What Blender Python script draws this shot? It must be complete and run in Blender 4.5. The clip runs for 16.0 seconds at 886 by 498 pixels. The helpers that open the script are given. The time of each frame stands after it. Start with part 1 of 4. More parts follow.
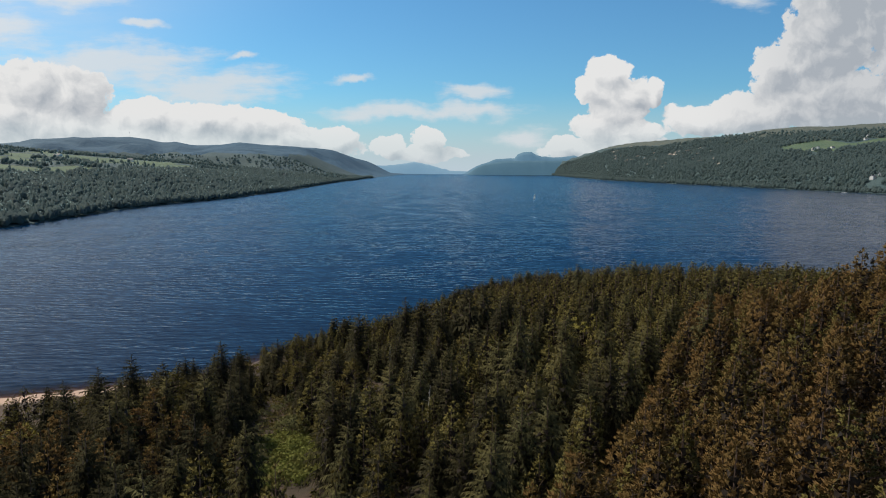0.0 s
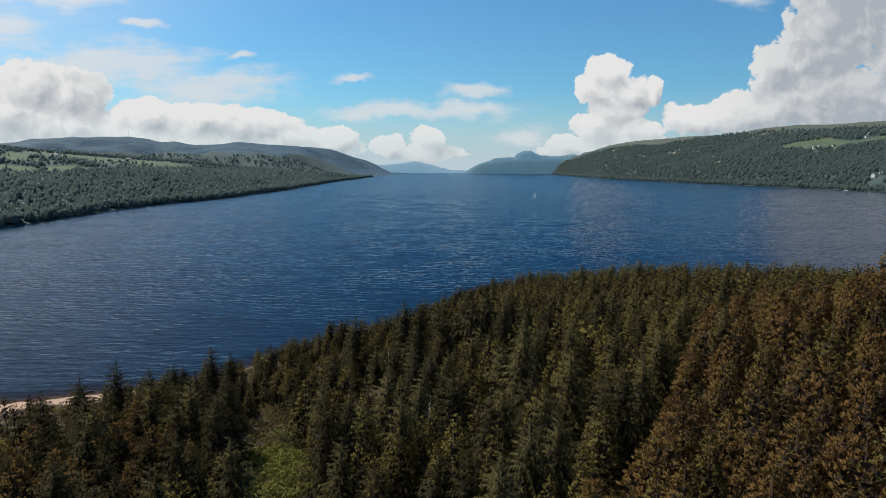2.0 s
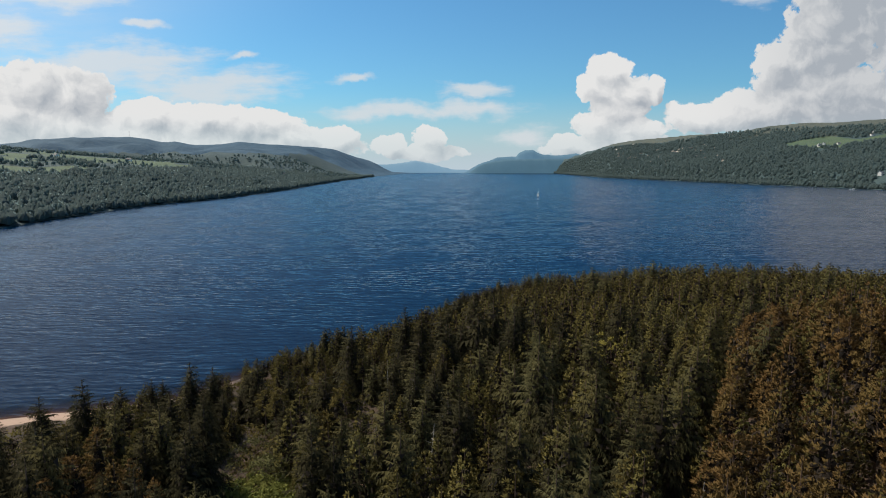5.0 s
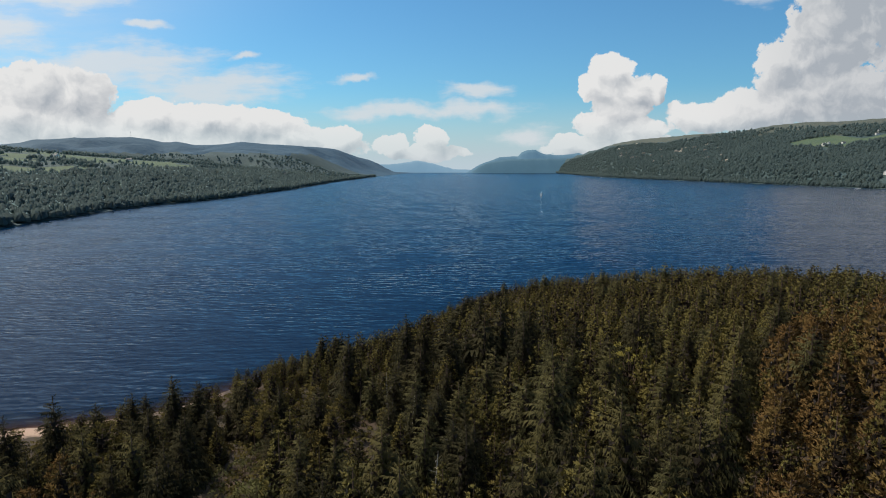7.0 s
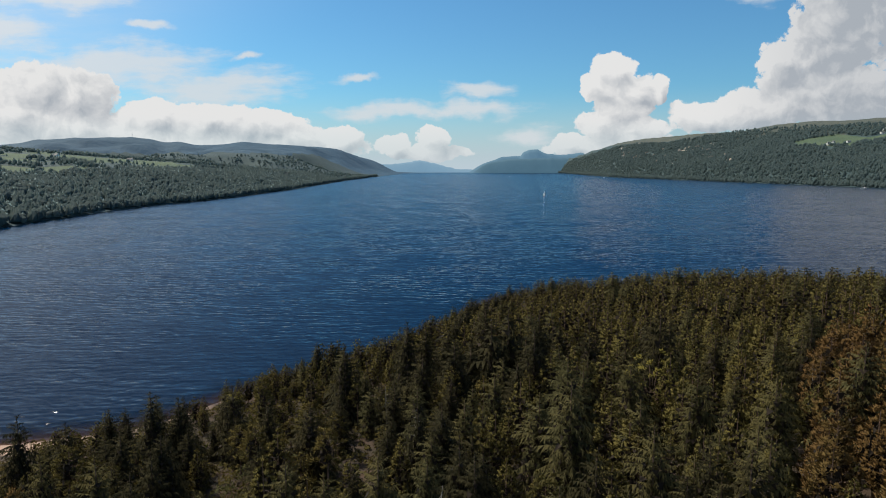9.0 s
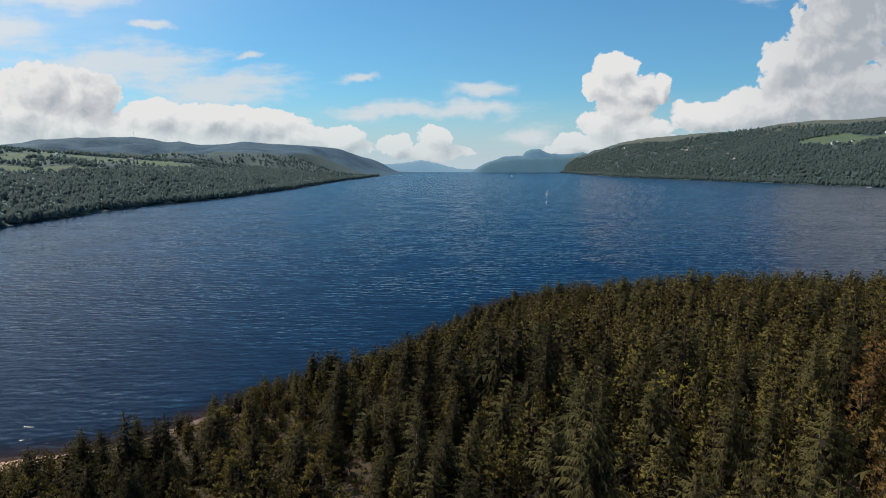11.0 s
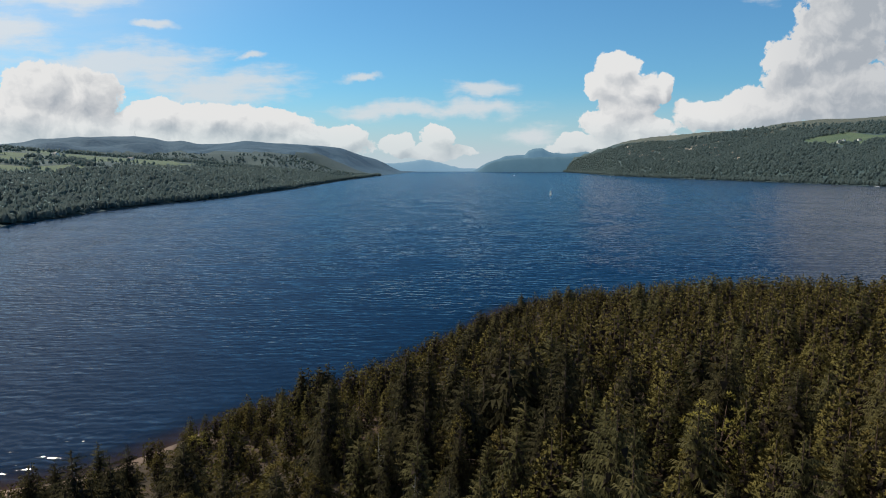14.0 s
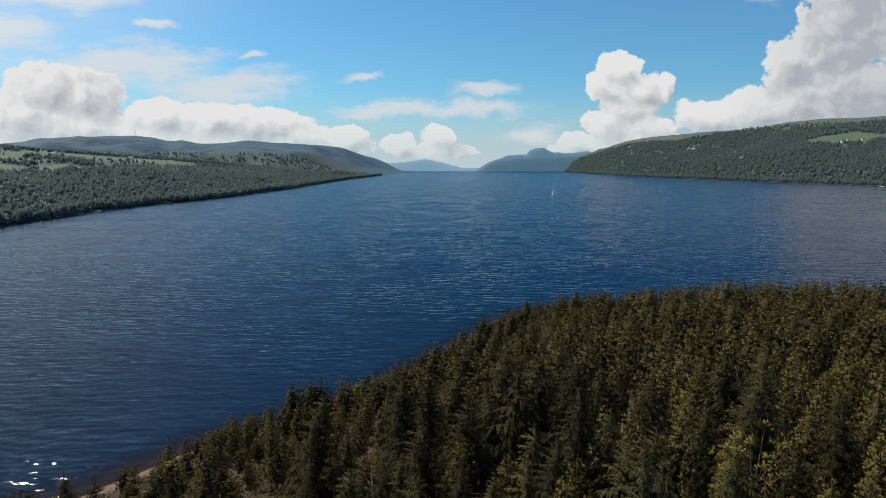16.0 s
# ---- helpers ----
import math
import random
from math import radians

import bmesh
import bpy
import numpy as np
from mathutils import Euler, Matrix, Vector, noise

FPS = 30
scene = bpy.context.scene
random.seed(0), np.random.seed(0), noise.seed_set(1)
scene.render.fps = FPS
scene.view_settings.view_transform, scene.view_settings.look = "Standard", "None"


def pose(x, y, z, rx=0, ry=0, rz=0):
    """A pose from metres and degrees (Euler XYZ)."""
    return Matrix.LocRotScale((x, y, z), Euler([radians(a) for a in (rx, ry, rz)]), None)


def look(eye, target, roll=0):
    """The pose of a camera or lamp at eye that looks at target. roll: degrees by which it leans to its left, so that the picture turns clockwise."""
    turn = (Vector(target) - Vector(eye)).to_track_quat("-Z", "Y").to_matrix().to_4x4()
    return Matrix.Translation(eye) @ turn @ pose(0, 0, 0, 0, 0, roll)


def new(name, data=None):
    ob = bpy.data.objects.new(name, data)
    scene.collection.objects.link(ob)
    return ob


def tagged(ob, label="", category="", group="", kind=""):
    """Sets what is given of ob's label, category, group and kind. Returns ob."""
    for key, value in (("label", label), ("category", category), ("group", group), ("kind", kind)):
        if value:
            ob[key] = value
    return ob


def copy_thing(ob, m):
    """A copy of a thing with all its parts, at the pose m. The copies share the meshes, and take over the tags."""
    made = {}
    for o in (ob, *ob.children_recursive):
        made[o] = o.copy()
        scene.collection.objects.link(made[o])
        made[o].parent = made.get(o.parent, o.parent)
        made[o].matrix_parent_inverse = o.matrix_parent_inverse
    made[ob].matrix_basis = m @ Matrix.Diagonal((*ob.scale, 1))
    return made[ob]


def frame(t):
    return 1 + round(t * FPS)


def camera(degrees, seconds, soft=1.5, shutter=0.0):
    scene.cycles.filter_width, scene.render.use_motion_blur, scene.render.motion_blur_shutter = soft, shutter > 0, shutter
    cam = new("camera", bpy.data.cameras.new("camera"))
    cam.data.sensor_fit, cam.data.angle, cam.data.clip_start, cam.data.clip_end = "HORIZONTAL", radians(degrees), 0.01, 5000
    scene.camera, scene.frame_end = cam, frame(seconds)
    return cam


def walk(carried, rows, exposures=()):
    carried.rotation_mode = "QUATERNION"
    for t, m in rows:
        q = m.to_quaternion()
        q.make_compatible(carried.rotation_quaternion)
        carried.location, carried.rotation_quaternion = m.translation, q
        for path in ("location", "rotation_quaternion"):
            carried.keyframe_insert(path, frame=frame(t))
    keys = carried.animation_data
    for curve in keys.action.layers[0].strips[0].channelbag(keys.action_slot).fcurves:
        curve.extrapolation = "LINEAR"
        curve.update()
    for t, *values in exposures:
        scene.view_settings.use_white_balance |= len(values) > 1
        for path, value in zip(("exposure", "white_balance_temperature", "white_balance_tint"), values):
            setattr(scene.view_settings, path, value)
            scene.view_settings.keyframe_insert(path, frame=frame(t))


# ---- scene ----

cam = camera(70.0, 16.0, 1.0)
# seconds, eye, yaw, pitch and roll in radians
PATH = [
    (0.0, 1.10, -1.78, 60.57, -0.00282, -0.13043, 0.0058),
    (2.0, 0.95, 5.31, 60.02, -0.00315, -0.13171, 0.0035),
    (4.0, 0.67, 14.45, 59.36, -0.00142, -0.13216, 0.0016),
    (6.0, 0.33, 24.61, 58.63, 0.00142, -0.13227, 0.0001),
    (8.0, -0.04, 35.04, 57.92, 0.00463, -0.13235, -0.0011),
    (10.0, -0.39, 45.32, 57.28, 0.00770, -0.13261, -0.0019),
    (12.0, -0.68, 55.30, 56.80, 0.01037, -0.13310, -0.0023),
    (14.0, -0.84, 65.15, 56.52, 0.01256, -0.13375, -0.0024),
    (16.0, -0.85, 75.32, 56.53, 0.01447, -0.13433, -0.0022),
]


def heading(x, y, z, yaw, pitch, roll):
    ahead = Vector((-math.sin(yaw) * math.cos(pitch), math.cos(yaw) * math.cos(pitch), math.sin(pitch)))
    return look((x, y, z), Vector((x, y, z)) + 10 * ahead, math.degrees(roll))


walk(cam, [(t, heading(*row)) for t, *row in PATH], [(0, 0.0)])

# ---- sky, clouds and sun ----
SUN_AZIMUTH, SUN_ELEVATION = radians(-55), radians(50)      # azimuth from +y towards +x
world = bpy.data.worlds.new("summer_sky")
scene.world = world
world.use_nodes = True
wt = world.node_tree
wt.nodes.clear()


def node(tree, kind, **values):
    n = tree.nodes.new(kind)
    for key, value in values.items():
        setattr(n, key, value)
    return n


def math_of(tree, operation, a, b=None, c=None, clamp=False):
    n = node(tree, "ShaderNodeMath", operation=operation, use_clamp=clamp)
    for i, v in enumerate((a, b, c)):
        if v is None:
            continue
        if isinstance(v, (int, float)):
            n.inputs[i].default_value = v
        else:
            tree.links.new(v, n.inputs[i])
    return n.outputs[0]


def vector_of(tree, operation, a, b=None):
    n = node(tree, "ShaderNodeVectorMath", operation=operation)
    for i, v in enumerate((a, b)):
        if v is None:
            continue
        if isinstance(v, (tuple, list)):
            n.inputs[i].default_value = v
        else:
            tree.links.new(v, n.inputs[i])
    return n.outputs["Value"] if operation in ("LENGTH", "DOT_PRODUCT") else n.outputs[0]


def step_of(tree, value, low, high):
    n = node(tree, "ShaderNodeMapRange", interpolation_type="SMOOTHSTEP")
    tree.links.new(value, n.inputs[0])
    n.inputs[1].default_value, n.inputs[2].default_value = low, high
    return n.outputs[0]


def noise_of(tree, vector, scale, detail=6.0, rough=0.55, distortion=0.0, kind="FBM"):
    n = node(tree, "ShaderNodeTexNoise", noise_dimensions="3D")
    if vector is not None:
        tree.links.new(vector, n.inputs["Vector"])
    n.inputs["Scale"].default_value, n.inputs["Detail"].default_value = scale, detail
    n.inputs["Roughness"].default_value, n.inputs["Distortion"].default_value = rough, distortion
    return n.outputs["Fac"], n.outputs["Color"]


def mix_of(tree, fac, a, b, blend="MIX"):
    n = node(tree, "ShaderNodeMix", data_type="RGBA", blend_type=blend, clamp_factor=True)
    for slot, v in ((0, fac), (6, a), (7, b)):
        if isinstance(v, (int, float)):
            n.inputs[slot].default_value = v
        elif isinstance(v, tuple):
            n.inputs[slot].default_value = (*v, 1) if len(v) == 3 else v
        else:
            tree.links.new(v, n.inputs[slot])
    return n.outputs[2]


# banks of cumulus and thin wisps: (across, up, half width, half height) as tangents seen from the lake's head
LEFT_BANK = [(-0.64, 0.125, 0.06, 0.04), (-0.575, 0.105, 0.075, 0.05), (-0.68, 0.07, 0.08, 0.05), (-0.60, 0.06, 0.11, 0.03), (-0.45, 0.07, 0.09, 0.028), (-0.37, 0.072, 0.10, 0.028),
             (-0.29, 0.065, 0.09, 0.024), (-0.24, 0.05, 0.06, 0.02), (-0.17, 0.042, 0.05, 0.02), (-0.08, 0.032, 0.035, 0.018), (-0.02, 0.042, 0.028, 0.02), (-0.03, 0.02, 0.08, 0.014), (-0.42, 0.03, 0.34, 0.036)]
RIGHT_TOWER = [(0.255, 0.14, 0.04, 0.032), (0.235, 0.115, 0.035, 0.03), (0.29, 0.115, 0.045, 0.035), (0.325, 0.115, 0.02, 0.028), (0.27, 0.085, 0.05, 0.03),
               (0.24, 0.06, 0.045, 0.024), (0.19, 0.038, 0.035, 0.016), (0.30, 0.055, 0.06, 0.022), (0.27, 0.028, 0.13, 0.022)]
RIGHT_BANK = [(0.40, 0.075, 0.07, 0.026), (0.47, 0.085, 0.07, 0.036), (0.53, 0.10, 0.07, 0.05), (0.62, 0.10, 0.13, 0.06), (0.585, 0.19, 0.08, 0.07), (0.62, 0.25, 0.10, 0.09),
              (0.515, 0.15, 0.04, 0.04), (0.78, 0.24, 0.18, 0.16), (0.85, 0.12, 0.2, 0.1), (0.80, 0.50, 0.26, 0.22), (1.1, 0.3, 0.35, 0.25)]
WISPS = [(-0.60, 0.262, 0.15, 0.022), (-0.46, 0.212, 0.032, 0.007), (-0.70, 0.20, 0.10, 0.03), (-0.50, 0.155, 0.16, 0.03), (-0.36, 0.12, 0.12, 0.03),
         (-0.08, 0.082, 0.10, 0.011), (0.045, 0.11, 0.055, 0.012), (0.03, 0.085, 0.09, 0.012), (-0.14, 0.127, 0.030, 0.005), (-0.30, 0.16, 0.022, 0.005), (0.12, 0.045, 0.05, 0.015), (0.42, 0.27, 0.075, 0.022)]

ray = node(wt, "ShaderNodeTexCoord").outputs["Generated"]
xyz = node(wt, "ShaderNodeSeparateXYZ")
wt.links.new(ray, xyz.inputs[0])
ahead = math_of(wt, "MAXIMUM", xyz.outputs[1], 0.02)
flat = node(wt, "ShaderNodeCombineXYZ")
wt.links.new(math_of(wt, "DIVIDE", xyz.outputs[0], ahead), flat.inputs[0])
wt.links.new(math_of(wt, "DIVIDE", xyz.outputs[2], ahead), flat.inputs[1])
p = flat.outputs[0]


def warped(scale, amount, detail):
    shift = vector_of(wt, "SUBTRACT", noise_of(wt, p, scale, detail)[1], (0.5, 0.5, 0.5))
    return vector_of(wt, "ADD", p, vector_of(wt, "MULTIPLY", shift, (amount, amount * 0.8, 0)))


def bank(where, blobs):
    total = None
    for u, v, ru, rv in blobs:
        d = vector_of(wt, "LENGTH", vector_of(wt, "MULTIPLY", vector_of(wt, "SUBTRACT", where, (u, v, 0)), (1 / ru, 1 / rv, 0)))
        f = math_of(wt, "SUBTRACT", 1.0, d)
        total = f if total is None else math_of(wt, "MAXIMUM", total, f)
    return total


puffy = warped(15.0, 0.050, 10.0)
stringy = warped(9.0, 0.09, 5.0)
billow = noise_of(wt, p, 34.0, 9.0, 0.62)[0]
streaks = noise_of(wt, vector_of(wt, "MULTIPLY", vector_of(wt, "ADD", p, vector_of(wt, "MULTIPLY", stringy, (0.3, 0.3, 0))), (0.30, 1.25, 1.0)), 30.0, 8.0, 0.62)[0]
mass = noise_of(wt, puffy, 22.0, 8.0, 0.56)[0]
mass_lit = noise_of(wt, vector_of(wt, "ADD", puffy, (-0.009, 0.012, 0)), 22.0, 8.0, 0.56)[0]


def banks(where):
    return math_of(wt, "MAXIMUM", bank(where, LEFT_BANK), math_of(wt, "MAXIMUM", bank(where, RIGHT_TOWER), bank(where, RIGHT_BANK)))


field = banks(puffy)
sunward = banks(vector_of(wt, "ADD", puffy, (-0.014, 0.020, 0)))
dense = math_of(wt, "ADD", field, math_of(wt, "MULTIPLY", math_of(wt, "SUBTRACT", billow, 0.5), 0.9))
cumulus = step_of(wt, dense, 0.06, 0.16)
thin = math_of(wt, "MULTIPLY", step_of(wt, math_of(wt, "ADD", bank(stringy, WISPS), math_of(wt, "MULTIPLY", math_of(wt, "SUBTRACT", streaks, 0.5), 2.0)), -0.35, 0.75), 0.85)
# scattered cloud over the rest of the sky
rest_noise = noise_of(wt, ray, 3.2, 8.0, 0.55, 0.3)[0]
outside = math_of(wt, "SUBTRACT", 1.0, math_of(wt, "MULTIPLY", step_of(wt, xyz.outputs[1], 0.3, 0.6), math_of(wt, "SUBTRACT", 1.0, step_of(wt, xyz.outputs[2], 0.30, 0.45))))
rest = math_of(wt, "MULTIPLY", math_of(wt, "MULTIPLY", step_of(wt, rest_noise, 0.60, 0.76), outside), 0.8)
sun_way = (math.sin(SUN_AZIMUTH) * math.cos(SUN_ELEVATION), math.cos(SUN_AZIMUTH) * math.cos(SUN_ELEVATION), math.sin(SUN_ELEVATION))
# added glow in the sky round the sun, to lighten the left-hand water
added_veil = math_of(wt, "MULTIPLY", step_of(wt, vector_of(wt, "DOT_PRODUCT", ray, sun_way), 0.60, 1.0), 0.40)
# a broad sheet of cirrus to the left; an unseen upper part is added to brighten the water
sheet = math_of(wt, "MULTIPLY", step_of(wt, math_of(wt, "DIVIDE", xyz.outputs[0], ahead), -0.30, -0.80), math_of(wt, "MULTIPLY_ADD", streaks, 0.65, math_of(wt, "MULTIPLY", step_of(wt, math_of(wt, "DIVIDE", xyz.outputs[2], ahead), 0.28, 0.6), 0.4)))
haze = math_of(wt, "SUBTRACT", 1.0, step_of(wt, xyz.outputs[2], -0.02, 0.12))

sky = node(wt, "ShaderNodeTexSky", sky_type="NISHITA", sun_disc=False, sun_elevation=SUN_ELEVATION, sun_rotation=SUN_AZIMUTH, air_density=1.0, dust_density=0.6, ozone_density=2.0)
up = node(wt, "ShaderNodeCombineXYZ")
wt.links.new(xyz.outputs[0], up.inputs[0])
wt.links.new(xyz.outputs[1], up.inputs[1])
wt.links.new(math_of(wt, "MAXIMUM", xyz.outputs[2], 0.012), up.inputs[2])
wt.links.new(up.outputs[0], sky.inputs[0])
SKY_STRENGTH = 0.092
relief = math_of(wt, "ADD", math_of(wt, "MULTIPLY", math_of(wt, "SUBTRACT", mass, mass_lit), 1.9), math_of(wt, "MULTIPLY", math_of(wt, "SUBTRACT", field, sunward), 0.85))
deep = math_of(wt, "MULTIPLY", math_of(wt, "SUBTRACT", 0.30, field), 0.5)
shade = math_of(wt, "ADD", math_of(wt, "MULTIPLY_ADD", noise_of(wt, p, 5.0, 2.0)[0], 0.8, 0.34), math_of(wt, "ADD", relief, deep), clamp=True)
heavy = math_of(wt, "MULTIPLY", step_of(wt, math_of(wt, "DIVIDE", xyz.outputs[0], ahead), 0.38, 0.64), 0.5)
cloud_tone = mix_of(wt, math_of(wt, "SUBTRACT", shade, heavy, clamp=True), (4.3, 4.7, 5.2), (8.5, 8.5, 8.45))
tinted = mix_of(wt, 1.0, sky.outputs[0], (0.53, 0.985, 1.21), "MULTIPLY")
colour = mix_of(wt, math_of(wt, "MULTIPLY", haze, 0.9), tinted, (5.7, 6.6, 7.45))
colour = mix_of(wt, math_of(wt, "MAXIMUM", thin, rest), colour, (7.3, 7.7, 8.0))
colour = mix_of(wt, sheet, colour, (7.2, 7.6, 8.0))
colour = mix_of(wt, added_veil, colour, (11.5, 12.2, 12.8))
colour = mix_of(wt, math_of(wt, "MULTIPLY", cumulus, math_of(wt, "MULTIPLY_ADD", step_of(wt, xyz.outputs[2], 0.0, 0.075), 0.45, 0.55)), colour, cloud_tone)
back = node(wt, "ShaderNodeBackground")
back.inputs[1].default_value = SKY_STRENGTH
wt.links.new(colour, back.inputs[0])
wt.links.new(back.outputs[0], node(wt, "ShaderNodeOutputWorld").inputs[0])

toward_sun = Vector((math.sin(SUN_AZIMUTH) * math.cos(SUN_ELEVATION), math.cos(SUN_AZIMUTH) * math.cos(SUN_ELEVATION), math.sin(SUN_ELEVATION)))
sun = new("sun", bpy.data.lights.new("sun", "SUN"))
sun.data.energy, sun.data.angle, sun.data.color = 4.5, radians(0.55), (1.0, 0.90, 0.74)
sun.matrix_world = look(toward_sun * 500, (0, 0, 0))

# ---- materials ----


def material(name):
    m = bpy.data.materials.new(name)
    m.use_nodes = True
    m.node_tree.nodes.clear()
    return m, m.node_tree


def finish(tree, shader):
    tree.links.new(shader, node(tree, "ShaderNodeOutputMaterial").inputs[0])


def surface(tree, colour, rough=0.8, normal=None, metal=0.0, specular=0.3):
    s = node(tree, "ShaderNodeBsdfPrincipled")
    for slot, v in (("Base Color", colour), ("Roughness", rough), ("Metallic", metal), ("Specular IOR Level", specular), ("Normal", normal)):
        if v is None:
            continue
        if isinstance(v, (int, float)):
            s.inputs[slot].default_value = v
        elif isinstance(v, tuple):
            s.inputs[slot].default_value = (*v, 1)
        else:
            tree.links.new(v, s.inputs[slot])
    return s.outputs[0]


def bumped(tree, height, strength=0.5, distance=0.1):
    b = node(tree, "ShaderNodeBump")
    b.inputs["Strength"].default_value, b.inputs["Distance"].default_value = strength, distance
    tree.links.new(height, b.inputs["Height"])
    return b.outputs[0]


def place_of(tree):
    return node(tree, "ShaderNodeNewGeometry").outputs["Position"]


def foliage(name, dark, light, odd, glow=0.18, scale=0.25, sheen=0.03):
    """Needles or leaves: three tones, mixed tree by tree, branch by branch and in patches."""
    m, t = material(name)
    where = place_of(t)
    patch = noise_of(t, where, scale, 3.0)[0]
    fine = noise_of(t, where, 3.0, 3.0)[0]
    tree_by_tree = node(t, "ShaderNodeObjectInfo").outputs["Random"]
    twig = node(t, "ShaderNodeNewGeometry").outputs["Random Per Island"]
    c = mix_of(t, step_of(t, math_of(t, "ADD", math_of(t, "MULTIPLY", twig, 0.3), math_of(t, "MULTIPLY", fine, 0.7)), 0.2, 0.8), dark, light)
    c = mix_of(t, math_of(t, "MULTIPLY", step_of(t, math_of(t, "ADD", patch, math_of(t, "MULTIPLY", tree_by_tree, 0.35)), 0.5, 0.85), 0.85), c, odd)
    s = surface(t, c, 0.7 if sheen < 0.3 else 0.9, specular=sheen)
    back_lit = node(t, "ShaderNodeBsdfTranslucent")
    t.links.new(c, back_lit.inputs[0])
    mixed = node(t, "ShaderNodeMixShader")
    mixed.inputs[0].default_value = glow
    t.links.new(s, mixed.inputs[1])
    t.links.new(back_lit.outputs[0], mixed.inputs[2])
    finish(t, mixed.outputs[0])
    return m


def rough_matter(name, tones, scale=0.5, rough=0.9, bump=0.4, fine=6.0):
    """Earth, sand, rock, bark or turf: three tones in patches with a finer grain and relief."""
    m, t = material(name)
    where = place_of(t)
    a, b = noise_of(t, where, scale, 6.0)[0], noise_of(t, where, fine, 5.0)[0]
    c = mix_of(t, step_of(t, a, 0.35, 0.65), tones[0], tones[1])
    c = mix_of(t, math_of(t, "MULTIPLY", step_of(t, b, 0.45, 0.75), 0.7), c, tones[2])
    finish(t, surface(t, c, rough, bumped(t, b, bump, 0.5 / fine)))
    return m


SPRUCE = foliage("spruce_needles", (0.026, 0.026, 0.011), (0.094, 0.088, 0.040), (0.078, 0.068, 0.028), 0.18)
LARCH = foliage("larch_needles", (0.086, 0.077, 0.025), (0.126, 0.113, 0.041), (0.114, 0.096, 0.031), 0.14)
DARK_SPRUCE = foliage("old_spruce_needles", (0.011, 0.011, 0.006), (0.047, 0.043, 0.021), (0.032, 0.028, 0.013), 0.12)
GREEN_PINE = foliage("young_pine_needles", (0.060, 0.054, 0.018), (0.102, 0.090, 0.032), (0.090, 0.072, 0.024), 0.20)
PINE = foliage("pine_needles", (0.096, 0.059, 0.023), (0.142, 0.088, 0.036), (0.112, 0.080, 0.030), 0.22)
LEAVES = foliage("broad_leaves", (0.130, 0.118, 0.028), (0.215, 0.184, 0.050), (0.170, 0.150, 0.040), 0.25)
SCRUB = foliage("scrub_leaves", (0.046, 0.050, 0.022), (0.112, 0.112, 0.054), (0.082, 0.084, 0.034), 0.25)
BIRCH = foliage("alder_leaves", (0.040, 0.038, 0.013), (0.105, 0.092, 0.032), (0.078, 0.062, 0.021), 0.30)
BRACKEN = foliage("bracken_fronds", (0.093, 0.109, 0.025), (0.217, 0.222, 0.062), (0.155, 0.145, 0.046), 0.3)
# far leaves: base tones lifted and blued to stand in for haze
HAZED_WOODLAND = foliage("hazed_woodland_leaves", (0.116, 0.176, 0.188), (0.182, 0.236, 0.226), (0.148, 0.206, 0.210), 0.72, 0.012, 0.1)
BARE = rough_matter("bare_twigs", ((0.10, 0.075, 0.055), (0.16, 0.12, 0.09), (0.07, 0.05, 0.04)), 2.0)
BARK = rough_matter("conifer_bark", ((0.11, 0.075, 0.055), (0.19, 0.12, 0.085), (0.06, 0.045, 0.035)), 1.2, fine=9.0)
# dead inner twigs, coloured near-black to paint the shade within crowns
INNER_SHADE = rough_matter("shade_dark_inner_twigs", ((0.020, 0.014, 0.009), (0.034, 0.024, 0.016), (0.012, 0.009, 0.006)), 1.5, fine=7.0)
DEAD_WOOD = rough_matter("weathered_wood", ((0.30, 0.27, 0.24), (0.42, 0.39, 0.35), (0.20, 0.17, 0.15)), 1.5, fine=9.0)


def shore_matter():
    """The headland's ground: lake bed, wet and dry sand, then needle litter, with ragged borders."""
    m, t = material("shore_ground")
    where = place_of(t)
    s = node(t, "ShaderNodeAttribute", attribute_name="inland").outputs["Fac"]
    ragged, fine, broad = noise_of(t, where, 0.35, 5.0)[0], noise_of(t, where, 4.0, 5.0)[0], noise_of(t, where, 0.16, 5.0)[0]
    s = math_of(t, "ADD", s, math_of(t, "MULTIPLY", math_of(t, "SUBTRACT", ragged, 0.5), 7.0))
    litter = mix_of(t, step_of(t, broad, 0.4, 0.62), (0.036, 0.026, 0.017), (0.066, 0.040, 0.028))
    litter = mix_of(t, step_of(t, fine, 0.45, 0.7), litter, (0.048, 0.040, 0.024))
    sand = mix_of(t, fine, (0.30, 0.20, 0.145), (0.46, 0.33, 0.25))
    # the beach ends where the trees come down to the water
    across = node(t, "ShaderNodeSeparateXYZ")
    t.links.new(where, across.inputs[0])
    wooded = step_of(t, across.outputs[0], -88.0, -72.0)
    sand = mix_of(t, wooded, sand, mix_of(t, fine, (0.10, 0.070, 0.050), (0.19, 0.135, 0.10)))
    c = mix_of(t, step_of(t, s, -2.5, 0.8), (0.105, 0.068, 0.046), sand)
    s = math_of(t, "ADD", s, math_of(t, "MULTIPLY", wooded, 3.5))
    c = mix_of(t, step_of(t, s, 5.0, 8.0), c, litter)
    finish(t, surface(t, c, 0.9, bumped(t, fine, 0.5, 0.15)))
    return m


